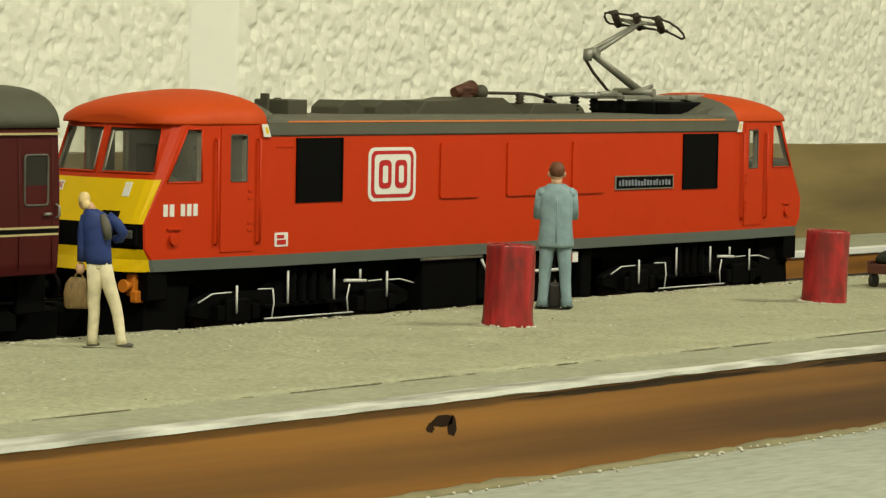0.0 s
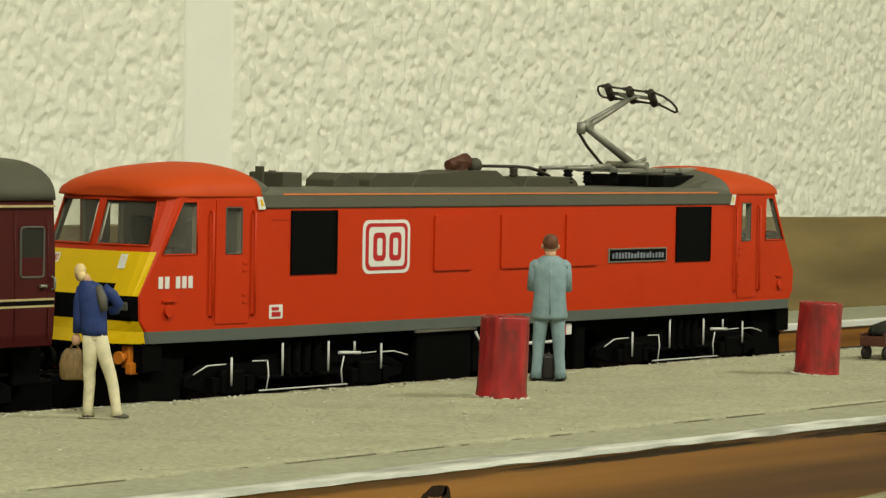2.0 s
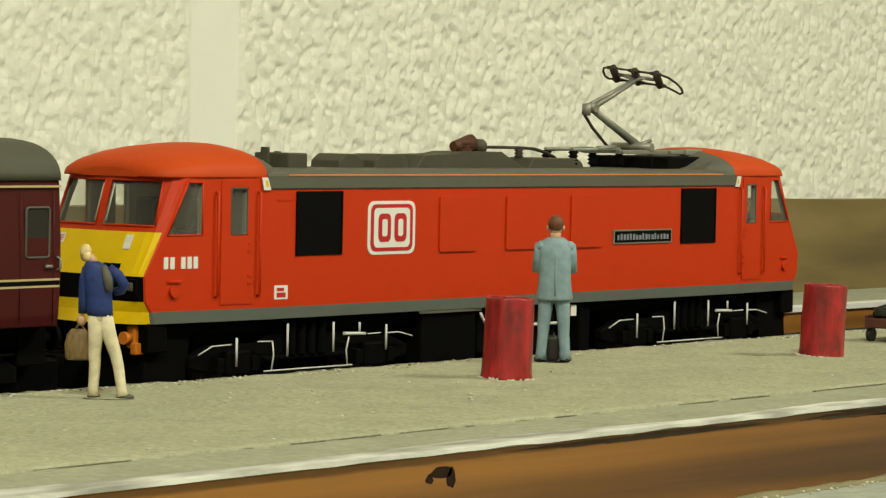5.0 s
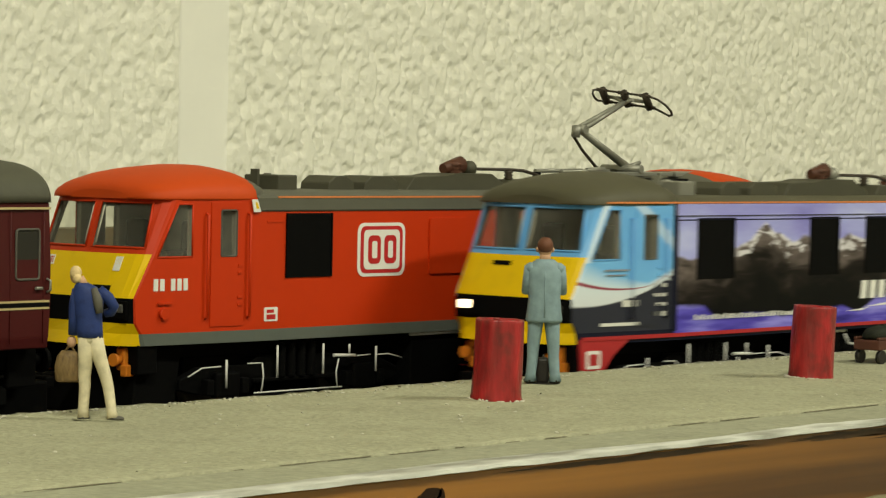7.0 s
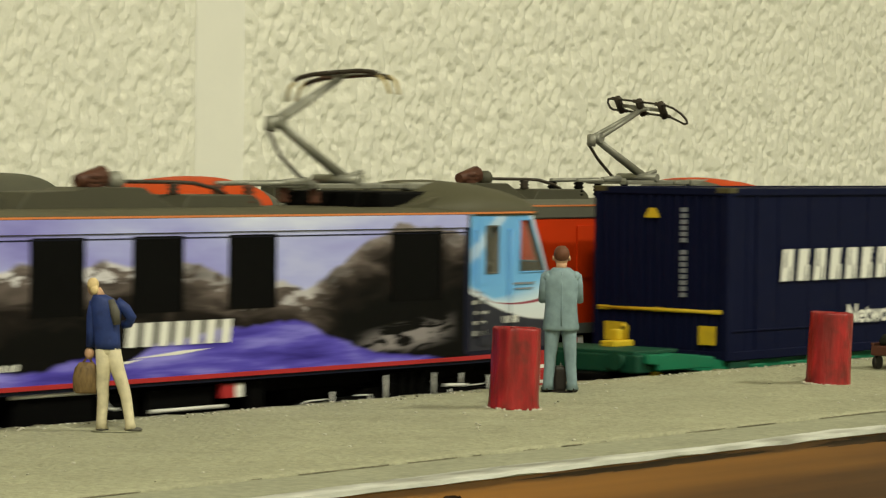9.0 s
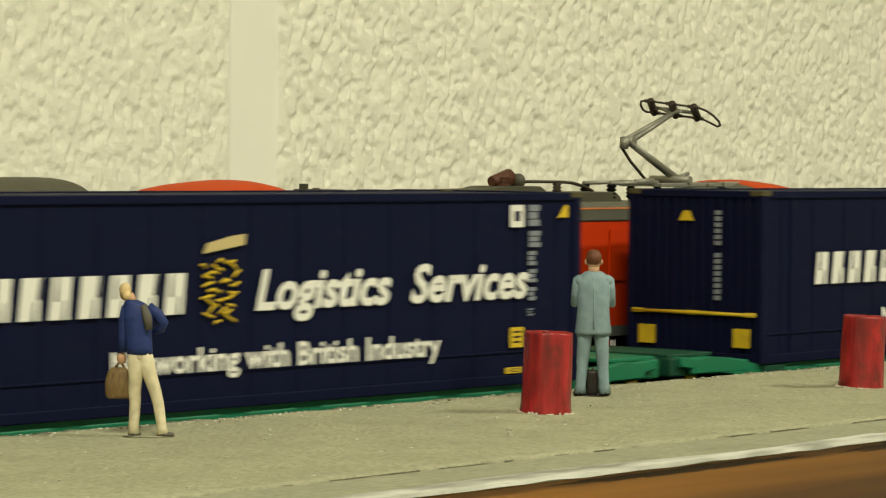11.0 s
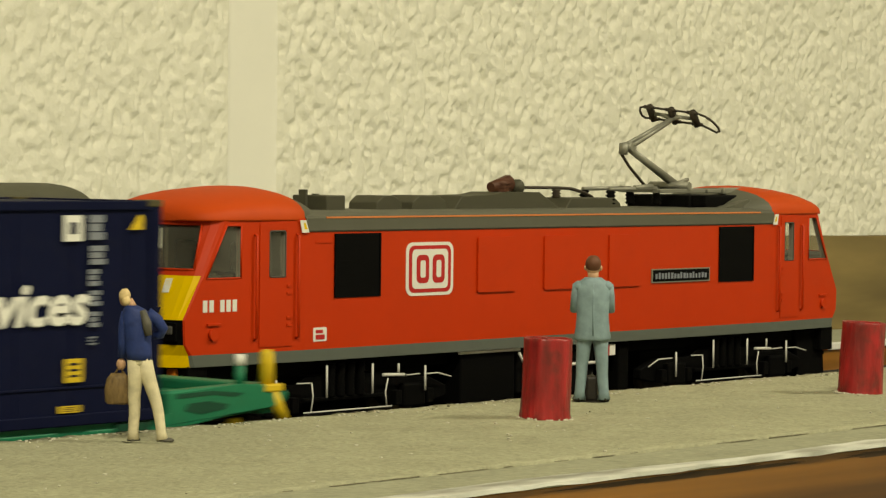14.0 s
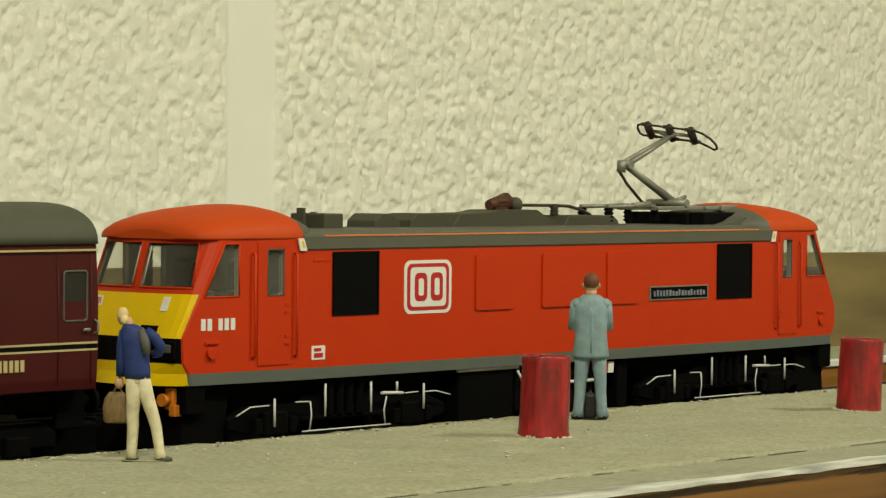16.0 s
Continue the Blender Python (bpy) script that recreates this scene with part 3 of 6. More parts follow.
def nose_panel(bm, y0, y1, z0, z1, proud, end, mat=0, n=4, top=None, rows=6, deep=None):
    """A panel that follows the nose between offsets y0..y1 (at the bottom; top=(y0, y1) at the top)."""
    t0, t1 = top or (y0, y1)
    grid = []
    for r in range(rows + 1):
        k = r / rows
        z, a, b = z0 + (z1 - z0) * k, y0 + (t0 - y0) * k, y1 + (t1 - y1) * k
        ys = [a + (b - a) * c / n for c in range(n + 1)]
        grid.append([bm.verts.new((end * (front_u(z, y) - proud - MID), drawn(front_u(z, y), y), z)) for y in ys])
    for r in range(rows):
        for c in range(n):
            bm.faces.new((grid[r][c], grid[r][c + 1], grid[r + 1][c + 1], grid[r + 1][c])).material_index = mat
    rim = grid[0] + [g[-1] for g in grid[1:]] + grid[-1][-2::-1] + [g[0] for g in grid[-2:0:-1]]
    back = [bm.verts.new((v.co.x + end * (proud + 0.3 if deep is None else deep), v.co.y, v.co.z)) for v in rim]
    for k in range(len(rim)):
        m = (k + 1) % len(rim)
        bm.faces.new((rim[k], back[k], back[m], rim[m])).material_index = mat


def dome(bm, mat):
    prof = ((12.2, 9.0, 46.9), (12.6, 13.5, 47.8), (13.9, 16.4, 48.8), (16.2, 17.8, 49.8), (19.8, 18.2, 50.8), (24.0, 18.25, 51.4), (29, 18.2, 51.8), (33, 18.15, 52.05), (37, 18.1, 52.0), (40.0, 17.8, 51.5), (43.0, 16.5, 50.5), (46.3, 14.0, 49.3), (49.6, 10.6, 48.2), (52.4, 7.2, 47.5), (54.6, 3.6, 47.0))
    rings = []
    for u, hw, zc in prof:
        hw, ring = drawn(u, hw), []
        for k in range(17):
            t = math.pi * k / 16
            c = math.cos(t)
            z0 = 45.45 + max(0.0, u - 39) * 0.1
            ring.append((u - MID, hw * (1 if c > 0 else -1) * abs(c) ** 0.95, z0 + (zc - z0) * math.sin(t) ** 0.92))
        zb = 45.1 + max(0.0, u - 39) * 0.1
        rings.append([(u - MID, hw, zb)] + ring + [(u - MID, -hw, zb)])
    loft(bm, rings, lambda i, j: mat if i < 9 else mat + 1)


def mirror_end(bm):
    """Turns what is built at one end round to the other end."""
    bmesh.ops.rotate(bm, verts=bm.verts, cent=(0, 0, 0), matrix=Matrix.Rotation(math.pi, 3, "Z"))


def insulator(bm, x, y, z0, z1, r, mat):
    n = max(3, int((z1 - z0) / 0.8))
    tube(bm, [(x, y, z0 + (z1 - z0) * k / (2 * n)) for k in range(2 * n + 1)], [r if k % 2 else r * 0.62 for k in range(2 * n + 1)], mat, 10)


def pantograph(parent, head_tilt, head_y, horns, head_z):
    bm = bmesh.new()
    for y in (-5, 5):
        box(bm, 179 - MID, 224 - MID, y - 0.7, y + 0.7, 50.3, 51.3, 0.15)
    for x in (180, 200, 222):
        box(bm, x - 0.8 - MID, x + 0.8 - MID, -6.5, 6.5, 50.4, 51.2, 0.15)
    tube(bm, [(192 - MID, -6.0, 52.0), (192 - MID, 6.0, 52.0)], 1.0)
    box(bm, 206 - MID, 222 - MID, -6.6, -4.2, 50.0, 51.6, 0.4)
    part("base_frame", bm, STEEL, parent, "grey metal base frame")
    up = head_z - 69.2
    kz = 0.5 * up
    bm = bmesh.new()
    tube(bm, [(194 - MID, 0, 52.4), (174.5 - MID, 0, 61.2 + kz)], [1.1, 0.8], 0, 8)
    tube(bm, [(198.5 - MID, -0.8, 53.6), (194 - MID, 0, 52.2)], [0.5, 0.7], 0, 6)
    part("lower_arm", bm, STEEL, parent)
    bm = bmesh.new()
    tube(bm, [(172.6 - MID, 0, 59.6 + kz), (173.0 - MID, 0, 62.2 + kz)], [1.1, 1.2], 0, 8)
    tube(bm, [(174.6 - MID, -1.7, 61.4 + kz), (174.6 - MID, 1.7, 61.4 + kz)], 1.15, 0, 10)
    part("knuckle", bm, STEEL, parent)
    bm = bmesh.new()
    tube(bm, [(174.5 - MID, -1.2, 61.6 + kz), (192.5 - MID, -0.4, 68.4 + up)], [0.62, 0.5], 0, 6)
    tube(bm, [(174.5 - MID, 1.2, 61.6 + kz), (192.5 - MID, 0.4, 68.4 + up)], [0.62, 0.5], 0, 6)
    part("upper_arm", bm, STEEL, parent)
    bm = bmesh.new()
    tube(bm, [(173.0 - MID, 0.9, 59.8 + kz), (176.5 - MID, 0.9, 56.5), (182 - MID, 0.9, 52.6), (184.5 - MID, 0.9, 51.2)], 0.38, 0, 6)
    part("control_rod", bm, DARKSTEEL, parent)
    # collector head across the track
    bm = bmesh.new()
    rot_m = Matrix.Rotation(radians(head_tilt), 3, "X")

    def h(x, y, z):
        p = rot_m @ Vector((0, y, z))
        return (x + 193.0 - MID, p.y + head_y, p.z + head_z)

    for s in (-1, 1):
        if horns:
            for x, dz in ((-1.6, 0.35), (1.6, -0.35)):
                tube(bm, [h(x, 0, dz), h(x, s * 6.0, dz - 0.05), h(x, s * 9.5, dz - 0.5), h(x, s * 11.0, dz - 1.0)], 0.5, 0, 6)
        else:
            if s < 0:
                end = [h(-1.3, 0, 1.5), h(-1.3, -7.8, 1.5), h(-1.2, -10.4, 1.0), h(-0.7, -12.6, -0.1), h(0.0, -13.9, -1.4), h(0.6, -13.9, -2.3), h(1.0, -12.8, -2.7), h(1.2, -10.4, -2.0), h(1.3, -7.6, -1.3), h(1.3, 0, -1.3)]
            else:
                end = [h(-1.3, 0, 1.5), h(-1.3, 8.0, 1.5), h(-1.1, 9.4, 1.2), h(-0.4, 10.0, 0.3), h(0.6, 9.9, -0.9), h(1.2, 9.2, -1.4), h(1.3, 8.0, -1.3), h(1.3, 0, -1.3)]
            tube(bm, end, 0.3, 0, 6)
    if horns:
        for s in (-1, 1):
            hb = bmesh.new()
            for x in (-1.6, 1.6):
                tube(hb, [h(x, s * 10.8, -0.9), h(x, s * 12.6, -2.2), h(x * 0.8, s * 13.4, -4.6)], 0.36, 0, 6)
            part("horn", hb, CREAM, parent, "pale curved horn")
    else:
        for y in (-6.6, 0.0, 6.6):
            hb = bmesh.new()
            tube(hb, [h(-1.4, y, 1.8), h(1.4, y, -1.6)], 0.95, 0, 8)
            tube(hb, [h(-1.4, y - 1.4, 1.5), h(-1.4, y + 1.4, 1.5)], 0.5, 0, 6)
            tube(hb, [h(1.4, y - 1.4, -1.3), h(1.4, y + 1.4, -1.3)], 0.5, 0, 6)
            part("carbon_holder", hb, DARKSTEEL, parent)
    part("collector_head", bm, DARKSTEEL, parent, "dark metal collector head")
    bm = bmesh.new()
    tube(bm, [h(0, -5.5, 0.0), h(0, 5.5, 0.0)], 0.5, 0, 6)
    tube(bm, [h(-1, -3.0, 0.1), (192.5 - MID, 0, 68.3 + up), h(-1, 3.0, 0.1)], 0.45, 0, 6)
    part("head_pivot", bm, STEEL, parent)


def make_bogie(parent, uc, name="bogie"):
    """A two-axle bogie: frame with axle boxes, springs and white-brushed rods; wheels under it."""
    x = uc - MID
    bm = bmesh.new()
    box(bm, x - 30, x + 30, -11.5, 11.5, 7.0, 13.0, 0.3)
    for s in (-1, 1):
        y0, y1 = sorted((s * 12.4, s * 14.6))
        prism(bm, [(x - 34, 6.4), (x - 29, 5.4), (x - 14, 5.4), (x - 12, 7.2), (x + 12, 7.2), (x + 14, 5.4), (x + 29, 5.4), (x + 34, 6.4), (x + 34, 8.6), (x + 28, 10.8), (x + 14, 10.8), (x + 11, 12.6), (x - 11, 12.6), (x - 14, 10.8), (x - 28, 10.8), (x - 34, 8.6)], y0, y1, "y", bev=0.2)
        for ax in (-21.5, 21.5):
            yy0, yy1 = sorted((s * 14.5, s * 16.4))
            box(bm, x + ax - 3.6, x + ax + 3.6, yy0, yy1, 4.6, 9.8, 0.5)
            box(bm, x + ax - 6.2, x + ax - 4.2, yy0, yy1, 5.2, 8.4, 0.2)
            box(bm, x + ax + 4.2, x + ax + 6.2, yy0, yy1, 5.2, 8.4, 0.2)
        yy0, yy1 = sorted((s * 14.5, s * 15.6))
        box(bm, x - 13.5, x + 13.5, yy0, yy1, 3.2, 4.6, 0.2)
        box(bm, x - 13, x + 13, yy0, yy1, 7.2, 8.0, 0.2)
    frame_ob = part(name, bm, BLACK, parent, "black bogie frame with white-picked rods")
    for s in (-1, 1):
        for k in (-4.6, -1.5, 1.6, 4.7):
            bm = bmesh.new()
            n = 9
            tube(bm, [(x + k, s * 15.4, 7.9 + 0.42 * j) for j in range(2 * n)], [1.15 if j % 2 else 0.85 for j in range(2 * n)], 0, 8)
            part("spring", bm, BLACK, frame_ob)
    for ax in (-21.5, 21.5):
        for s in (-1, 1):
            bm = bmesh.new()
            rim = [(0.0, 6.9), (0.5, 7.55), (1.9, 7.45), (2.4, 6.3), (2.0, 5.4), (2.0, 2.0), (2.6, 1.4)]
            rings = []
            for k in range(20):
                t = 2 * math.pi * k / 20
                rings.append([(x + ax + r * math.cos(t), s * (8.0 + o), 7.5 + r * math.sin(t)) for o, r in rim])
            rings.append(rings[0])
            loft(bm, rings, 0, closed=False)
            part("wheel", bm, DARKSTEEL, frame_ob)
    # white rods
    w = 0.34
    for s in (-1, 1):
        Y = s * 16.9

        def rod(pts, r=w):
            bm = bmesh.new()
            tube(bm, [(x + a, Y, b) for a, b in pts], r * 0.52, 0, 6)
            part("white_rod", bm, WHITEWASH, frame_ob, "white painted rod")

        rod([(-14.4, 5.2), (13.2, 5.2)])
        rod([(-12.2, 5.4), (-11.6, 8.4), (-12.0, 11.2)])
        rod([(11.6, 5.4), (11.2, 8.4), (12.0, 11.2)])
        rod([(-16.5, 11.4), (-12.0, 11.3)], 0.28)
        rod([(-22.8, 6.6), (-22.8, 12.4)], 0.5)
        rod([(-7.4, 8.0), (-7.4, 14.8)], 0.5)
        rod([(7.0, 8.2), (7.0, 14.6)], 0.5)
        rod([(-34, 9.4), (-30, 11.0), (-24.5, 11.1)], 0.3)
        rod([(10.4, 12.0), (17.2, 11.7)], 0.75)
        rod([(15.4, 12.2), (15.4, 14.2)], 0.5)
        rod([(18, 11.6), (22.4, 11.7)], 0.28)
        rod([(24.2, 8.0), (24.2, 13.4)], 0.5)
        rod([(24.6, 11.6), (28.4, 11.6), (33, 10.6)], 0.3)
    return frame_ob


def rect(u0, u1, z0, z1):
    return [(u0, z0), (u1, z0), (u1, z1), (u0, z1)]


def rounded(u0, u1, z0, z1, r, n=4):
    pts = []
    for cx, cz, a0 in ((u1 - r, z0 + r, -90), (u1 - r, z1 - r, 0), (u0 + r, z1 - r, 90), (u0 + r, z0 + r, 180)):
        pts += [(cx + r * math.cos(radians(a0 + 90 * k / n)), cz + r * math.sin(radians(a0 + 90 * k / n))) for k in range(n + 1)]
    return pts


SIDE_WINDOW = ((12.9, 33.6), (22.2, 33.6), (22.2, 44.2), (18.3, 44.2))
DOOR_WINDOW = (29.9, 34.3, 33.6, 43.0)
SCREENS = ((0.9, 16.0, 0.9, 14.8), (-16.0, -0.9, -14.8, -0.9))


def carve(ob, cutters, materials):
    """Cuts closed shapes out of an object's mesh."""
    tools = []
    for bm in cutters:
        tool = new("cutter", mesh_of(bm, "cutter", materials))
        mod = ob.modifiers.new("cut", "BOOLEAN")
        mod.operation, mod.solver, mod.object = "DIFFERENCE", "EXACT", tool
        tools.append(tool)
    me = bpy.data.meshes.new_from_object(ob.evaluated_get(bpy.context.evaluated_depsgraph_get()))
    ob.modifiers.clear()
    ob.data = me
    for tool in tools:
        bpy.data.objects.remove(tool)


def locomotive(name, label, lv):
    """An electric locomotive with two raked cabs. lv: its paints."""
    loco = thing(name, label, "locomotive")
    zs = [16.0, 18.4, 20.5, 25.5, 34.2, 36.0, 44.6, 45.5]
    mats = [lv["side"], lv["skirt"], lv["nose"], lv["band"], lv["cab"], INTERIOR]

    def which(i, j):
        z = zs[i]
        n = 13
        on_nose = (2 <= j < n - 3) or (n + 2 <= j < 2 * n - 3)
        if on_nose:
            return 3 if 20.5 <= z < 25.5 else (2 if z < 34.2 else 4)
        return 1 if z < 18.4 else 0

    bm = bmesh.new()
    loft(bm, [ring_at(z) for z in zs], which)
    for f in bm.faces:
        f.smooth = False
    body = part("body", bm, mats, loco)
    # the hollow cabs, with their window openings
    room, sides, screens = bmesh.new(), bmesh.new(), bmesh.new()
    for sg in (1, -1):
        rings = []
        for z in (31.0, 34.2, 45.1):
            ys = (16.4, 14.5, 9.0, 0.0, -9.0, -14.5, -16.4)
            ring = [(sg * (front_u(z, y) + 1.1 - MID), drawn(front_u(z, y), y), z) for y in ys]
            rings.append(ring + [(sg * (38.6 - MID), -16.6, z), (sg * (38.6 - MID), 16.6, z)])
        loft(room, rings, 5)
        prism(sides, [(sg * (u - MID), z) for u, z in SIDE_WINDOW], -25, 25, "y", 5)
        prism(sides, [(sg * (u - MID), z) for u, z in rounded(*DOOR_WINDOW, 0.5)], -25, 25, "y", 5)
        for y0, y1, t0, t1 in SCREENS:
            prism(screens, [(y0 * 0.89, 35.3), (y1 * 0.89, 35.3), (t1 * 0.91, 44.2), (t0 * 0.91, 44.2)], *sorted((sg * (-4 - MID), sg * (26 - MID))), "x", 5)
    carve(body, (room, sides, screens), mats)
    for end in (-1, 1):
        sg = -end
        for y in (-8.0, 8.0):
            bm = bmesh.new()
            box(bm, *sorted((sg * (25.5 - MID), sg * (31.5 - MID))), y - 3.2, y + 3.2, 31.1, 34.6, 0.6)
            box(bm, *sorted((sg * (30.4 - MID), sg * (32.4 - MID))), y - 2.8, y + 2.8, 34.0, 40.6, 0.8)
            part("cab_seat", bm, VENT, loco, "dark cab seat")
        bm = bmesh.new()
        prism(bm, [(sg * (14.6 - MID), 31.1), (sg * (20.5 - MID), 31.1), (sg * (19.5 - MID), 34.6), (sg * (15.6 - MID), 35.2)], -12.5, 12.5, "y", bev=0.3)
        part("cab_desk", bm, EQUIP, loco, "grey driving desk")
    # roof between the cabs
    bm = bmesh.new()
    rings = []
    for u in (40.0, 60.0, MID, 191.0, 211.0):
        rings.append([(u - MID, y, z) for y, z in ((18.15, 42.7), (18.35, 43.0), (18.3, 45.5), (17.6, 46.0), (14.0, 46.7), (6, 46.9), (-6, 46.9), (-14.0, 46.7), (-17.6, 46.0), (-18.3, 45.5), (-18.35, 43.0), (-18.15, 42.7))])
    loft(bm, rings, 0)
    for f in bm.faces:
        f.smooth = False
    part("roof", bm, lv["roof"], loco)
    for s in (-1, 1):
        bm = bmesh.new()
        u0, u1 = (12.5, 238.5) if lv["long_line"] else (41.0, 210.0)
        side_strip(bm, u0 + 5, u1 - 5, 45.5, 45.85, s, 18.1, 18.42)
        part("gutter_line", bm, ORANGE, loco, "thin orange gutter line")
    for end in (0, 1):
        bm = bmesh.new()
        dome(bm, 0)
        if end:
            mirror_end(bm)
        part("cab_roof", bm, [lv["dome"], lv["roof"]], loco)
    # louvred windows in the sides
    for s in (-1, 1):
        for u0, u1 in lv["vents"]:
            bm = bmesh.new()
            side_patch(bm, rect(u0, u1, 28.9, 42.3), s * 18.0, 0.2)
            v = part("side_grille", bm, VENT, loco, "black louvred side grille")
            bm = bmesh.new()
            for k in range(24):
                z = 29.6 + k * 0.52
                y0, y1 = sorted((s * 18.15, s * 18.24))
                box(bm, u0 + 0.6 - MID, u1 - 0.6 - MID, y0, y1, z, z + 0.26)
            for a in (u0, u1 - 0.4):
                y0, y1 = sorted((s * 18.15, s * 18.4))
                box(bm, a - MID, a + 0.4 - MID, y0, y1, 28.9, 42.3)
            part("louvres", bm, VENT, v)
        for u0, u1 in lv["panels"]:
            bm = bmesh.new()
            side_patch(bm, rounded(u0, u1, 28.8, 41.0, 0.5, 2), s * 17.98, 0.45)
            part("access_panel", bm, lv["side"], loco)
    # cabs
    for end in (-1, 1):
        for s in (-1, 1):
            def S(pts):
                q = [(u, z) if end < 0 else (2 * MID - u, z) for u, z in pts]
                return q if end < 0 else q[::-1]

            bm = bmesh.new()
            side_patch(bm, S(SIDE_WINDOW), s * 17.35, 0.1)
            w = part("side_window", bm, CLEAR, loco, "clear cab side window")
            w.visible_shadow = False
            bm = bmesh.new()
            for a, b in zip(SIDE_WINDOW, SIDE_WINDOW[1:] + SIDE_WINDOW[:1]):
                a, b = S([a])[0], S([b])[0]
                tube(bm, [(a[0] - MID, s * (18.0 - inward(a[0])), a[1]), (b[0] - MID, s * (18.0 - inward(b[0])), b[1])], 0.2, 0, 5)
            part("window_seal", bm, lv["frame"], w)
            dbm = bmesh.new()
            framed_patch(dbm, S(rect(27.2, 36.2, 19.4, 44.6)), S(rect(29.7, 34.5, 33.4, 43.2)), s * 17.98, 0.22)
            door = part("cab_door", dbm, lv["door"], loco)
            bm = bmesh.new()
            side_patch(bm, S(rounded(*DOOR_WINDOW, 0.5)), s * 17.4, 0.1)
            part("door_window", bm, CLEAR, door, "narrow clear door window").visible_shadow = False
            bm = bmesh.new()
            ring = S(rounded(*DOOR_WINDOW, 0.5))
            tube(bm, [(u - MID, s * (18.15 - inward(u)), z) for u, z in ring + ring[:1]], 0.16, 0, 5)
            part("window_seal", bm, STRAP, door)
            hb = bmesh.new()
            for u in (25.9, 37.5):
                q = S([(u, 20.0)])[0][0] - MID
                d = s * inward(u)
                tube(hb, [(q, s * 18.0 - d, 21.0), (q, s * 18.7 - d, 21.3), (q, s * 18.7 - d, 42.0), (q, s * 18.0 - d, 42.3)], 0.3, 0, 6)
            part("handrail", hb, lv["door"], loco)
            fb = bmesh.new()
            for u, z in ((35.8, 31.5), (35.8, 23.5), (35.8, 30.0), (35.8, 25.0)):
                side_patch(fb, S(rect(u - 1.2, u, z, z + 0.5)), s * 18.1, 0.3)
            part("hinge", fb, lv["door"], door)
            if lv["flash"]:
                fb = bmesh.new()
                side_patch(fb, S([(38.6, 42.6), (40.6, 42.6), (39.6, 45.2), (38.0, 45.2)]), s * 18.3, 0.2)
                part("warning_flash", fb, WHITE, loco, "small white warning label")
                fb = bmesh.new()
                side_patch(fb, S([(39.2, 43.3), (40.0, 43.3), (39.4, 44.6), (38.9, 44.6)]), s * 18.5, 0.04)
                part("warning_mark", fb, YELLOW, loco)
            if lv["flash"]:
                fb = bmesh.new()
                q = S([(14.6, 23.4)])[0][0] - MID
                tube(fb, [(q, s * (17.9 - inward(14.6)), 22.3), (q, s * (18.7 - inward(14.6)), 22.3)], 1.15, 0, 10)
                side_patch(fb, S(rect(13.0, 16.6, 24.2, 24.6)), s * 17.95, 0.5)
                part("filler", fb, lv["side"], loco)
        # windscreens
        for y0, y1, t0, t1 in SCREENS:
            bm = bmesh.new()
            nose_panel(bm, y0, y1, 35.2, 44.4, -0.45, -end, n=12, top=(t0, t1), deep=0.15)
            w = part("windscreen", bm, CLEAR, loco, "raked clear windscreen pane")
            w.visible_shadow = False
            bm = bmesh.new()
            rim = [(front_u(35.4, y0 + (y1 - y0) * k / 10), y0 + (y1 - y0) * k / 10, 35.4) for k in range(11)] + [(front_u(44.4, t1 + (t0 - t1) * k / 10), t1 + (t0 - t1) * k / 10, 44.4) for k in range(11)]
            rim.append(rim[0])
            tube(bm, [(-end * (u - 0.05 - MID), drawn(u, y), z) for u, y, z in rim], 0.26, 0, 5)
            part("windscreen_frame", bm, lv["frame"], w)
            # pale bar inside the pane, standing in for the highlight on its edge
            bm = bmesh.new()
            ya, yb, yc = (y0 + 0.9, t0 + 0.8, y1 - 1.0) if y0 > 0 else (y1 - 0.9, t1 - 0.8, y0 + 1.0)
            edge = [(yb, 43.6), (ya, 36.2)]
            tube(bm, [(-end * (front_u(z, y) + 0.2 - MID), drawn(front_u(z, y), y), z) for y, z in edge], 0.2, 0, 5)
            part("glazing_highlight", bm, PLASTER, w, "pale strip painted as the highlight on the glazing edge")
        sg = 1 if end < 0 else -1
        # lamps in the band
        for y in (-11.0, 11.0):
            bm = bmesh.new()
            fu = front_u(23, y) - MID
            box(bm, *sorted((sg * (fu - 0.4), sg * (fu + 0.3))), y - 3.6, y + 3.6, 21.2, 25.0, 0.25)
            part("headlamp_housing", bm, BLACK, loco, "black headlamp cluster")
            bm = bmesh.new()
            yc = y + (1.0 if y > 0 else -1.0)
            box(bm, *sorted((sg * (fu + 0.2), sg * (fu - 0.6))), yc - 1.9, yc + 1.9, 22.5, 24.4, 0.4)
            lit = lv["lit"] and end < 0 and y > 0
            part("headlight", bm, HEADLIGHT if lit else GLASS, loco, "lit headlight" if lit else "unlit headlight")
        # small marks on the nose
        for y0, z0, wd, ht, m in lv["nose_marks"]:
            bm = bmesh.new()
            nose_panel(bm, y0, y0 + wd, z0, z0 + ht, 0.2, sg, n=4)
            part("nose_mark", bm, m, loco)
        # buffers and beam
        bm = bmesh.new()
        box(bm, *sorted((sg * (8.5 - MID), sg * (14 - MID))), -15.5, 15.5, 10.2, 16.2, 0.3)
        part("buffer_beam", bm, BLACK, loco)
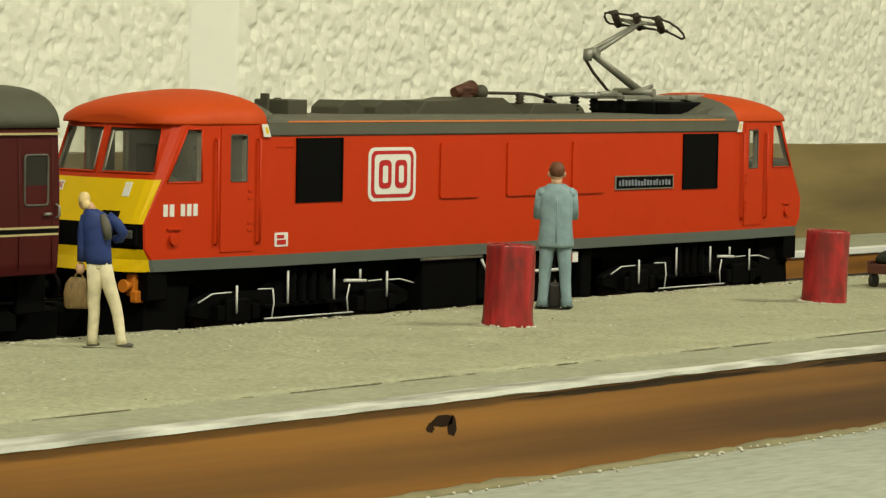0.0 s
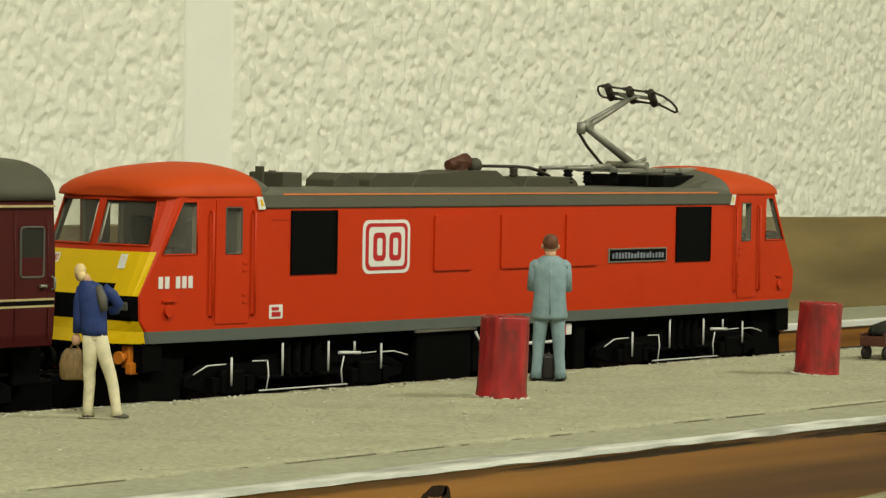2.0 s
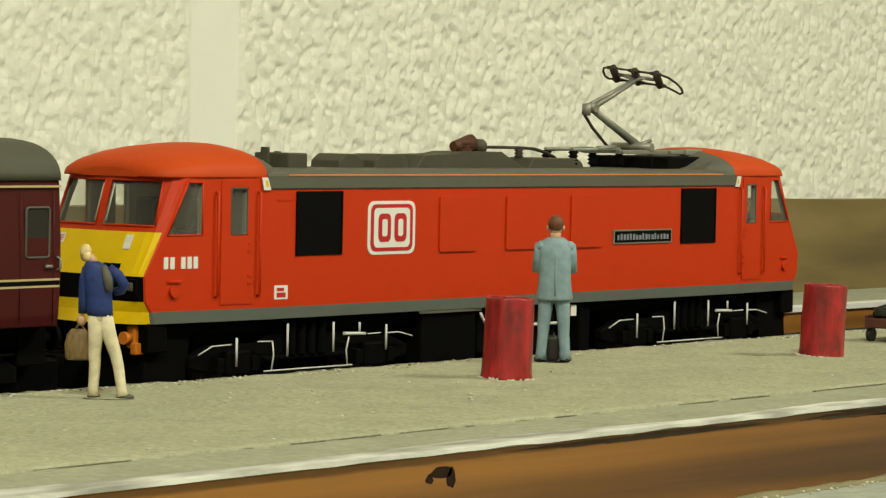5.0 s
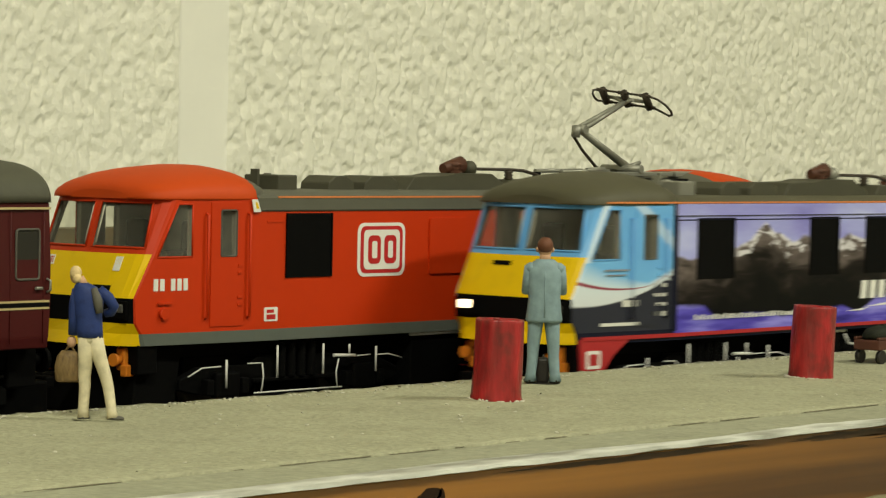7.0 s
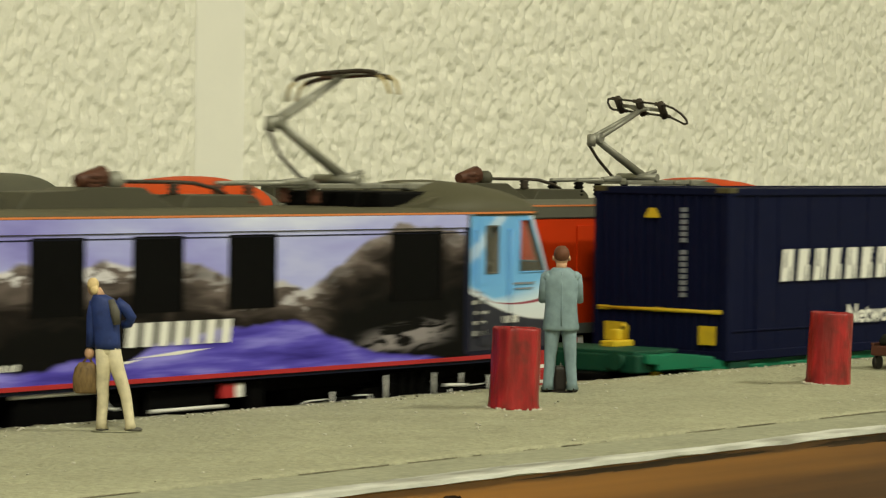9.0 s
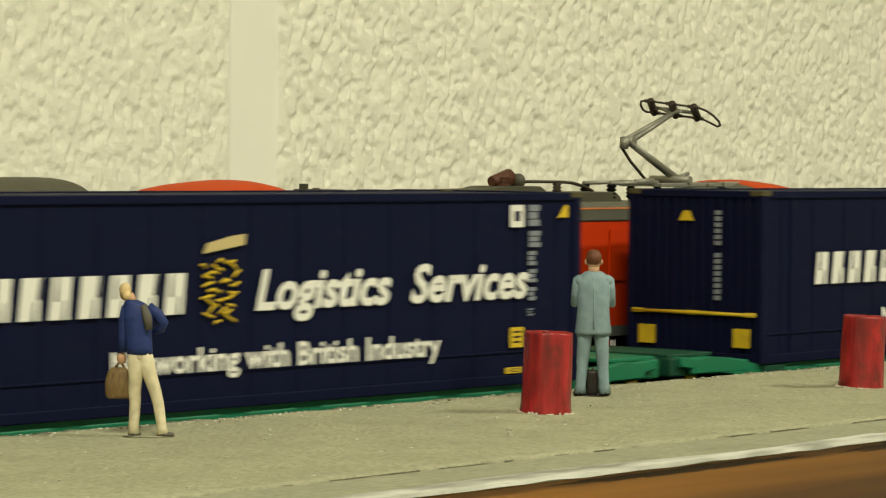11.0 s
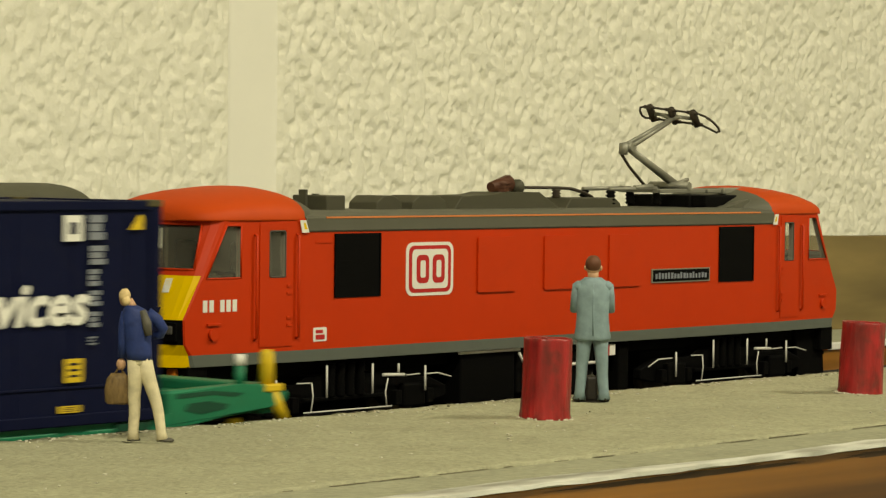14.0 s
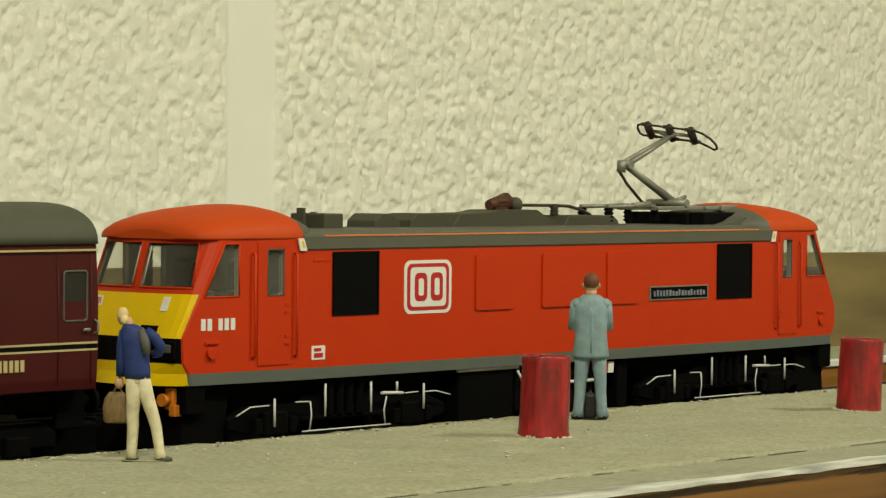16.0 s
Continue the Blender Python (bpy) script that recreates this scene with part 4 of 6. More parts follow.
        for y in (-11.6, 11.6):
            bm = bmesh.new()
            box(bm, *sorted((sg * (7.4 - MID), sg * (11 - MID))), y - 1.2, y + 1.2, 11.0, 15.6, 0.4)
            box(bm, *sorted((sg * (7.2 - MID), sg * (9.6 - MID))), y - 2.0, y - 0.2, 9.8, 12.2, 0.3)
            tube(bm, [(sg * (7.6 - MID), y, 13.2), (sg * (6.0 - MID), y, 13.2)], 0.9, 0, 12)
            tube(bm, [(sg * (6.0 - MID), y, 13.2), (sg * (5.4 - MID), y, 13.2)], 1.3, 0, 14)
            part("buffer", bm, BUFFER, loco, "orange painted buffer")
        bm = bmesh.new()
        box(bm, *sorted((sg * (-4 - MID), sg * (9 - MID))), -1.6, 1.6, 8.0, 10.4, 0.4)
        box(bm, *sorted((sg * (-5.5 - MID), sg * (-3 - MID))), -4.0, 4.0, 7.6, 10.0, 0.4)
        part("coupling", bm, BLACK, loco)
        bm = bmesh.new()
        prism(bm, [(sg * (9 - MID), 1.6), (sg * (21 - MID), 1.6), (sg * (23 - MID), 15.9), (sg * (10.4 - MID), 15.9)], -13.6, 13.6, "y", bev=0.3)
        part("nose_underframe", bm, BLACK, loco)
    # underframe and tank
    bm = bmesh.new()
    box(bm, 22 - MID, 229 - MID, -12.5, 12.5, 13.0, 15.95)
    box(bm, 24 - MID, 227 - MID, -7.2, 7.2, 2.6, 13.0)
    part("underframe", bm, BLACK, loco)
    for u0, u1, hw, z0, z1 in ((92, 111, 16.6, 4.0, 15.6), (113, 122, 15.6, 5.5, 14.8), (124, 141, 16.0, 5.0, 15.0), (150, 154, 16.4, 4.0, 15.6)):
        bm = bmesh.new()
        box(bm, u0 - MID, u1 - MID, -hw, hw, z0, z1, 0.4)
        part("equipment_box", bm, BLACK, loco, "black underfloor equipment box")
    for s in (-1, 1):
        bm = bmesh.new()
        tube(bm, [(91 - MID, s * 17.0, 15.6), (112 - MID, s * 17.0, 15.6)], 0.42, 0, 6)
        tube(bm, [(112 - MID, s * 17.0, 14.8), (113.5 - MID, s * 17.0, 12.6), (116 - MID, s * 17.0, 12.2)], 0.32, 0, 6)
        tube(bm, [(124 - MID, s * 17.0, 11.4), (143 - MID, s * 17.0, 11.4)], 0.4, 0, 6)
        part("white_pipe", bm, WHITEWASH, loco, "white painted pipe")
        bm = bmesh.new()
        y0, y1 = sorted((s * 16.0, s * 17.2))
        box(bm, 142 - MID, 145.4 - MID, y0, y1, 12.8, 15.4, 0.1)
        part("box_red", bm, REDLINE, loco, "small red cabinet")
        bm = bmesh.new()
        box(bm, 145.5 - MID, 147.6 - MID, y0, y1, 12.8, 15.4, 0.1)
        part("box_white", bm, WHITE, loco, "small white cabinet")
    make_bogie(loco, 55.5)
    make_bogie(loco, 195.0)
    # roof gear
    bm = bmesh.new()
    box(bm, 58.2 - MID, 58.9 - MID, -1, 1, 46, 51.2)
    box(bm, 60.5 - MID, 66.6 - MID, -5, 5, 46, 50.0, 0.3)
    tube(bm, [(62.5 - MID, 0, 49.5), (62.5 - MID, 0, 50.3)], 0.8)
    part("roof_box", bm, lv["gear1"], loco)
    for u0, u1 in ((77.6, 86.4), (89.6, 101.6)):
        bm = bmesh.new()
        prism(bm, [(u0 - MID, 46.2), (u1 - MID, 46.2), (u1 - MID - 0.3, 48.6), (u1 - 3.0 - MID, 49.9), (u0 + 2.6 - MID, 49.9), (u0 + 0.3 - MID, 48.4)], -4.2, 4.2, "y", bev=0.2)
        part("roof_vent", bm, lv["gear"], loco)
    bm = bmesh.new()
    prism(bm, [(102.5 - MID, 46.2), (143 - MID, 46.2), (134 - MID, 50.6), (121 - MID, 50.6), (117 - MID, 50.0), (106 - MID, 49.8)], -5.0, 5.0, "y", bev=0.2)
    part("roof_cover", bm, lv["gear"], loco)
    bm = bmesh.new()
    prism(bm, [(143.4 - MID, 46.2), (166 - MID, 46.2), (165 - MID, 48.0), (163 - MID, 49.2), (146 - MID, 49.2)], -5.0, 5.0, "y", bev=0.2)
    part("roof_block", bm, lv["gear"], loco)
    bm = bmesh.new()
    insulator(bm, 125.5 - MID, 0, 49.8, 53.0, 2.5, 0)
    tube(bm, [(122 - MID, 0, 51.6), (128.5 - MID, 0, 52.6)], [1.2, 2.0], 0, 10)
    part("bushing", bm, BROWN_RED, loco, "brown insulator bushing")
    bm = bmesh.new()
    ball(bm, (131.6 - MID, 0, 51.7), 1.9, 0)
    part("breaker_ball", bm, lv["gear1"], loco)
    bm = bmesh.new()
    tube(bm, [(133 - MID, 0, 51.6), (147 - MID, 0, 51.5), (152 - MID, 0, 51.3), (157 - MID, 0, 50.4), (160.5 - MID, 0, 49.2)], 0.42, 0, 6)
    insulator(bm, 146.5 - MID, 0, 49.1, 51.3, 1.2, 0)
    part("busbar", bm, DARKSTEEL, loco)
    for u in (162.5, 181.0):
        bm = bmesh.new()
        insulator(bm, u - MID, -4.0, 47.4, 51.0, 1.3, 0)
        insulator(bm, u - MID, 4.0, 47.4, 51.0, 1.3, 0)
        part("insulator", bm, lv["insul"], loco)
    bm = bmesh.new()
    tube(bm, [(162 - MID, -4, 51.2), (181 - MID, -4, 51.4)], 0.55, 0, 6)
    tube(bm, [(162 - MID, 4, 51.2), (181 - MID, 4, 51.4)], 0.55, 0, 6)
    tube(bm, [(172 - MID, -4, 51.5), (179 - MID, -4, 51.9)], 0.7, 0, 6)
    part("conductor_rail", bm, STEEL, loco)
    bm = bmesh.new()
    box(bm, 187 - MID, 216 - MID, -9.5, 9.5, 46.2, 49.8, 0.5)
    for k in range(5):
        box(bm, 188 - MID, 194 - MID, -9.9, 9.9, 47.3 + k * 0.55, 47.5 + k * 0.55)
    part("roof_well", bm, VENT, loco, "black roof well block")
    for s in (-1, 1):
        bm = bmesh.new()
        y0, y1 = sorted((s * 10.2, s * 13.4))
        prism(bm, [(193 - MID, 46.2), (209 - MID, 46.2), (209 - MID, 49.0), (206 - MID, 48.6), (202 - MID, 47.6), (198 - MID, 47.0)], y0, y1, "y", bev=0.4)
        part("roof_fairing", bm, lv["roof"], loco)
    pantograph(loco, lv["head_tilt"], 0.0, lv["horns"], lv["head_z"])
    return loco


def mural_material():
    """Printed mountain scene: pale violet sky, dark hills with snow, a lilac lake; laid out along the side."""
    m, nt, b = nodes_of("mural_print", 0.45)
    b.inputs["Specular IOR Level"].default_value = 0.08
    N, L = nt.nodes, nt.links

    def math_node(op, *vals):
        n = N.new("ShaderNodeMath")
        n.operation = op
        for i, v in enumerate(vals):
            if isinstance(v, (int, float)):
                n.inputs[i].default_value = v
            else:
                L.new(v, n.inputs[i])
        return n.outputs[0]

    co, sep = N.new("ShaderNodeTexCoord"), N.new("ShaderNodeSeparateXYZ")
    L.new(co.outputs["Object"], sep.inputs[0])
    u = math_node("ADD", math_node("MULTIPLY", sep.outputs["X"], 1000), MID)
    z = math_node("MULTIPLY", sep.outputs["Z"], 1000)

    def profile(stops):
        r = N.new("ShaderNodeValToRGB")
        e = r.color_ramp.elements
        while len(e) < len(stops):
            e.new(0.5)
        for k, (pu, pz) in enumerate(stops):
            e[k].position = pu / 251.0
            e[k].color = (pz / 60.0,) * 3 + (1,)
        L.new(math_node("DIVIDE", u, 251.0), r.inputs["Fac"])
        return math_node("MULTIPLY", r.outputs["Color"], 60.0)

    def noise_node(scale, detail, stretch=(1, 1, 1)):
        mp, n = N.new("ShaderNodeMapping"), N.new("ShaderNodeTexNoise")
        mp.inputs["Scale"].default_value = stretch
        L.new(co.outputs["Object"], mp.inputs["Vector"])
        L.new(mp.outputs["Vector"], n.inputs["Vector"])
        n.inputs["Scale"].default_value, n.inputs["Detail"].default_value = scale, detail
        return n.outputs["Fac"]

    rough_n = math_node("MULTIPLY", math_node("SUBTRACT", noise_node(170, 8), 0.5), 3.6)
    ridge = math_node("ADD", profile(((30, 34), (48, 33.5), (62, 35.0), (70, 37.5), (75.5, 41.2), (80, 39.2), (88, 36.8), (96, 38.5), (107, 37.4), (113, 38.6), (119, 36.5), (131, 38.0), (140, 35.5), (146, 32.5), (156, 34.2), (163, 31.5), (172, 36.0), (180, 40.0), (189, 43.6), (200, 43.2), (211, 41.5))), rough_n)
    lake = math_node("ADD", profile(((30, 22), (44, 23.5), (52, 23), (56, 20.2), (70, 21), (94, 19.6), (108, 21.5), (116, 20.0), (124, 23.0), (136, 25.0), (150, 25.8), (160, 26.2), (168, 24.0), (180, 20.0), (195, 18.4), (212, 16))), math_node("MULTIPLY", rough_n, 0.8))

    def mix(fac, a, bb):
        n = N.new("ShaderNodeMix")
        n.data_type = "RGBA"
        L.new(fac, n.inputs["Factor"])
        for key, v in (("A", a), ("B", bb)):
            if isinstance(v, tuple):
                n.inputs[key].default_value = (*v, 1)
            else:
                L.new(v, n.inputs[key])
        return n.outputs["Result"]

    def soft(a, b_, w):
        n = N.new("ShaderNodeMapRange")
        L.new(math_node("SUBTRACT", a, b_), n.inputs["Value"])
        n.inputs["From Min"].default_value, n.inputs["From Max"].default_value = -w, w
        return n.outputs["Result"]

    def ramp(fac, stops):
        r = N.new("ShaderNodeValToRGB")
        e = r.color_ramp.elements
        while len(e) < len(stops):
            e.new(0.5)
        for k, (p, c) in enumerate(stops):
            e[k].position, e[k].color = p, (*c, 1)
        L.new(fac, r.inputs["Fac"])
        return r.outputs["Color"]

    def streaks(scale, stretch, bend):
        mp, n = N.new("ShaderNodeMapping"), N.new("ShaderNodeTexNoise")
        mp.inputs["Scale"].default_value, mp.inputs["Rotation"].default_value = stretch, (0, 0.5, 0)
        L.new(co.outputs["Object"], mp.inputs["Vector"])
        L.new(mp.outputs["Vector"], n.inputs["Vector"])
        n.inputs["Scale"].default_value, n.inputs["Detail"].default_value, n.inputs["Distortion"].default_value = scale, 8, bend
        return n.outputs["Fac"]

    sky = ramp(math_node("ADD", noise_node(55, 5, (0.35, 1, 1.3)), math_node("MULTIPLY", math_node("SUBTRACT", u, 110.0), 0.0008)), ((0.28, (0.17, 0.15, 0.47)), (0.42, (0.27, 0.265, 0.63)), (0.56, (0.38, 0.40, 0.74)), (0.72, (0.62, 0.66, 0.85))))
    below = math_node("SUBTRACT", ridge, z)
    slope = streaks(190, (0.5, 1, 1.5), 0.7)
    tone = math_node("SUBTRACT", math_node("ADD", 0.82, math_node("MULTIPLY", math_node("SUBTRACT", slope, 0.5), 1.5)), math_node("MULTIPLY", below, 0.068))
    hill = ramp(tone, ((0.0, (0.003, 0.003, 0.003)), (0.33, (0.013, 0.010, 0.009)), (0.55, (0.050, 0.040, 0.036)), (0.8, (0.13, 0.105, 0.098)), (1.0, (0.20, 0.17, 0.165))))
    snow_line = math_node("SUBTRACT", math_node("ADD", 0.66, math_node("MULTIPLY", math_node("SUBTRACT", streaks(420, (0.5, 1, 1.3), 0.8), 0.5), 3.2)), math_node("MULTIPLY", below, 0.17))
    snow_where = profile(((30, 0), (60, 0), (66, 60), (92, 60), (106, 60), (122, 50), (134, 10), (150, 40), (164, 40), (168, 5), (212, 8)))
    snow = math_node("MULTIPLY", soft(snow_line, 0.42, 0.14), math_node("DIVIDE", snow_where, 60.0))
    hill = mix(snow, hill, (0.60, 0.58, 0.62))
    shore = math_node("MULTIPLY", soft(2.2, math_node("ABSOLUTE", math_node("SUBTRACT", z, math_node("ADD", 22.0, math_node("MULTIPLY", math_node("SUBTRACT", u, 192.0), 0.12)))), 1.2), math_node("DIVIDE", profile(((30, 0), (176, 0), (186, 40), (198, 40), (208, 0))), 60.0))
    hill = mix(math_node("MULTIPLY", shore, soft(streaks(260, (0.4, 1, 1.5), 0.9), 0.5, 0.04)), hill, (0.34, 0.31, 0.32))
    water = ramp(noise_node(200, 5, (0.25, 1, 2)), ((0.3, (0.03, 0.02, 0.20)), (0.5, (0.09, 0.07, 0.46)), (0.72, (0.26, 0.24, 0.72))))
    col = mix(soft(z, ridge, 0.35), hill, sky)
    col = mix(soft(z, lake, 0.4), water, col)
    L.new(col, b.inputs["Base Color"])
    return m


MURAL = mural_material()


def cab_livery_material():
    """Pale blue cab side with a white swoosh above a dark lower edge, and a soft white flash."""
    m, nt, b = nodes_of("cab_swoosh_print", 0.4)
    N, L = nt.nodes, nt.links
    co, sep = N.new("ShaderNodeTexCoord"), N.new("ShaderNodeSeparateXYZ")
    L.new(co.outputs["Object"], sep.inputs[0])

    def mn(op, *vals):
        n = N.new("ShaderNodeMath")
        n.operation = op
        for i, v in enumerate(vals):
            if isinstance(v, (int, float)):
                n.inputs[i].default_value = v
            else:
                L.new(v, n.inputs[i])
        return n.outputs[0]

    d = mn("SUBTRACT", MID, mn("MULTIPLY", mn("ABSOLUTE", sep.outputs["X"]), 1000))
    z = mn("MULTIPLY", sep.outputs["Z"], 1000)
    # lower edge of the swoosh sinks towards the nose
    edge = mn("ADD", 23.6, mn("MULTIPLY", mn("POWER", mn("MAXIMUM", mn("SUBTRACT", d, 10.0), 0.0), 2.0), 0.0072))
    over = mn("DIVIDE", mn("SUBTRACT", z, edge), mn("MAXIMUM", 0.9, mn("SUBTRACT", 5.0, mn("MULTIPLY", mn("SUBTRACT", d, 10.0), 0.19))))
    r = N.new("ShaderNodeValToRGB")
    r.color_ramp.elements[0].position, r.color_ramp.elements[0].color = 0.0, (0.012, 0.014, 0.03, 1)
    r.color_ramp.elements[1].position, r.color_ramp.elements[1].color = 0.02, (0.62, 0.66, 0.70, 1)
    for p, c in ((0.18, (0.60, 0.68, 0.74)), (0.19, (0.25, 0.03, 0.06)), (0.21, (0.25, 0.03, 0.06)), (0.22, (0.55, 0.68, 0.78)), (0.42, (0.15, 0.42, 0.76)), (1.0, (0.13, 0.38, 0.74))):
        e = r.color_ramp.elements.new(p)
        e.color = (*c, 1)
    L.new(mn("DIVIDE", over, 5.0), r.inputs["Fac"])
    fl = mn("ABSOLUTE", mn("SUBTRACT", z, mn("SUBTRACT", 51.5, mn("MULTIPLY", mn("SUBTRACT", d, 20.0), 0.75))))
    band = N.new("ShaderNodeMapRange")
    band.inputs["From Min"].default_value, band.inputs["From Max"].default_value = 2.0, 1.0
    band.inputs["To Max"].default_value = 0.6
    L.new(fl, band.inputs["Value"])
    up = N.new("ShaderNodeMapRange")
    up.inputs["From Min"].default_value, up.inputs["From Max"].default_value = 34.0, 37.0
    L.new(z, up.inputs["Value"])
    mx = N.new("ShaderNodeMix")
    mx.data_type = "RGBA"
    L.new(mn("MULTIPLY", band.outputs["Result"], up.outputs["Result"]), mx.inputs["Factor"])
    L.new(r.outputs["Color"], mx.inputs["A"])
    mx.inputs["B"].default_value = (0.6, 0.7, 0.8, 1)
    # white front pillar beside the windscreen
    ahead = mn("SUBTRACT", d, mn("ADD", 12.3, mn("MULTIPLY", mn("SUBTRACT", z, 34.2), 0.504)))
    pil = N.new("ShaderNodeMapRange")
    pil.inputs["From Min"].default_value, pil.inputs["From Max"].default_value = 1.6, 0.4
    pil.inputs["To Max"].default_value = 0.75
    L.new(ahead, pil.inputs["Value"])
    m2 = N.new("ShaderNodeMix")
    m2.data_type = "RGBA"
    L.new(mn("MULTIPLY", pil.outputs["Result"], mn("GREATER_THAN", z, 33.0)), m2.inputs["Factor"])
    L.new(mx.outputs["Result"], m2.inputs["A"])
    m2.inputs["B"].default_value = (0.66, 0.74, 0.80, 1)
    L.new(m2.outputs["Result"], b.inputs["Base Color"])
    return m


CABPRINT = cab_livery_material()


def bars(name, parent, u0, u1, z0, z1, n, y, mat, slant=0.0, gap=0.25, off=MID, seed=1):
    """Unreadable or withheld writing: a row of plain upright bars on a side facing -y, each a part."""
    step = (u1 - u0) / n
    rng = random.Random(seed + n)
    for k in range(n):
        bm = bmesh.new()
        a = u0 + k * step - off
        b = a + step * (1 - gap) * (rng.uniform(0.75, 1.15) if n > 12 else 1.0)
        top = z1 - (rng.uniform(0.0, 0.35) * (z1 - z0) if n > 12 else 0.0)
        d = inward(a + off) if off == MID else 0.0
        prism(bm, [(a, z0), (b, z0), (b + slant, top), (a + slant, top)], y + d, y + d - 0.16, "y")
        part(name, bm, mat, parent)


RED_LIVERY = dict(side=RED, skirt=SKIRT, nose=YELLOW, band=VENT, cab=RED, roof=GREY, dome=RED_ROOF, vents=((48.8, 63.2), (187.7, 202.3)),
                  panels=((95.5, 108.8), (119.1, 131.9), (143.3, 155.7)), glass=GLASS, frame=RED, door=RED, flash=True, long_line=False, lit=False,
                  gear=EQUIP, gear1=EQUIP, insul=VENT, head_tilt=6.0, horns=False, head_z=69.2,
                  nose_marks=((10.2, 31.4, 3.2, 1.9, WHITE), (10.5, 31.7, 2.6, 1.3, DB_RED), (-11.4, 30.8, 1.8, 2.8, WHITE), (-11.1, 32.2, 1.2, 1.0, YELLOW), (-10.4, 26.7, 5.2, 1.2, VENT)))
BLUE_LIVERY = dict(RED_LIVERY, side=CABPRINT, skirt=NAVY, cab=SKYBLUE, roof=OLIVE, dome=OLIVE, vents=((48.8, 63.2), (94.2, 106.6), (118.3, 130.6), (142.5, 154.8), (187.7, 202.3)),
                   panels=(), frame=SKYBLUE, door=CABPRINT, flash=False, long_line=True, lit=True, gear1=STEEL, insul=BROWN_RED, head_tilt=-3.0, horns=True, head_z=72.6,
                   nose_marks=((2.0, 32.0, 5.6, 0.9, VENT), (-10.4, 26.7, 5.2, 1.2, VENT)))

red_loco = locomotive("red_locomotive", "red electric locomotive with yellow nose and raised pantograph", RED_LIVERY)
red_loco.matrix_basis = at(MID, 48.6, 0)
blue_loco = locomotive("mural_locomotive", "blue-cabbed electric locomotive with a printed mountain mural", BLUE_LIVERY)

# marks on the red side, both sides
SIDE = -18.0
bm = bmesh.new()
side_patch(bm, rounded(71.6, 87.3, 28.6, 40.1, 1.9), SIDE, 0.12)
badge = part("badge", bm, WHITE, red_loco, "white square badge with a red border")
bm = bmesh.new()
side_patch(bm, rounded(72.5, 86.4, 29.3, 39.4, 1.5), SIDE - 0.12, 0.06)
part("badge_border", bm, DB_RED, badge)
bm = bmesh.new()
side_patch(bm, rounded(73.5, 85.4, 30.1, 38.6, 1.1), SIDE - 0.18, 0.06)
part("badge_field", bm, WHITE, badge)
for a, b in ((74.9, 79.0), (80.2, 84.2)):
    bm = bmesh.new()
    side_patch(bm, rounded(a, b, 31.3, 37.4, 1.2), SIDE - 0.24, 0.06)
    part("badge_shape", bm, DB_RED, badge)
    bm = bmesh.new()
    side_patch(bm, rounded(a + 1.2, b - 1.2, 32.5, 36.2, 0.5), SIDE - 0.30, 0.05)
    part("badge_gap", bm, WHITE, badge)
bm = bmesh.new()
side_patch(bm, rect(160.1, 183.7, 29.3, 32.6), SIDE, 0.3)
plate = part("nameplate", bm, STEEL, red_loco, "black nameplate with a pale rim")
bm = bmesh.new()
side_patch(bm, rect(160.5, 183.3, 29.6, 32.3), SIDE - 0.3, 0.05)
part("plate_field", bm, VENT, plate)
bars("writing_bar", plate, 161.4, 182.6, 30.2, 31.8, 17, SIDE - 0.36, GREYPRINT, 0.0, 0.4)
bars("number_bar", red_loco, 12.0, 15.4, 26.9, 29.3, 2, SIDE, WHITE, 0, 0.3)
bars("number_bar", red_loco, 16.6, 21.6, 26.9, 29.3, 3, SIDE, WHITE, 0, 0.3)
bm = bmesh.new()
side_patch(bm, rounded(42.5, 46.6, 20.0, 22.9, 0.3), SIDE, 0.1)
dp = part("data_panel", bm, WHITE, red_loco, "small white data panel")
bm = bmesh.new()
side_patch(bm, rect(43.2, 45.9, 20.4, 21.4), SIDE - 0.1, 0.05)
side_patch(bm, rect(43.2, 45.4, 21.7, 22.4), SIDE - 0.1, 0.05)
part("data_mark", bm, DB_RED, dp)
bm = bmesh.new()
side_patch(bm, rect(43.0, 48.0, 40.4, 40.8), SIDE, 0.15)
part("catch", bm, RED, red_loco)

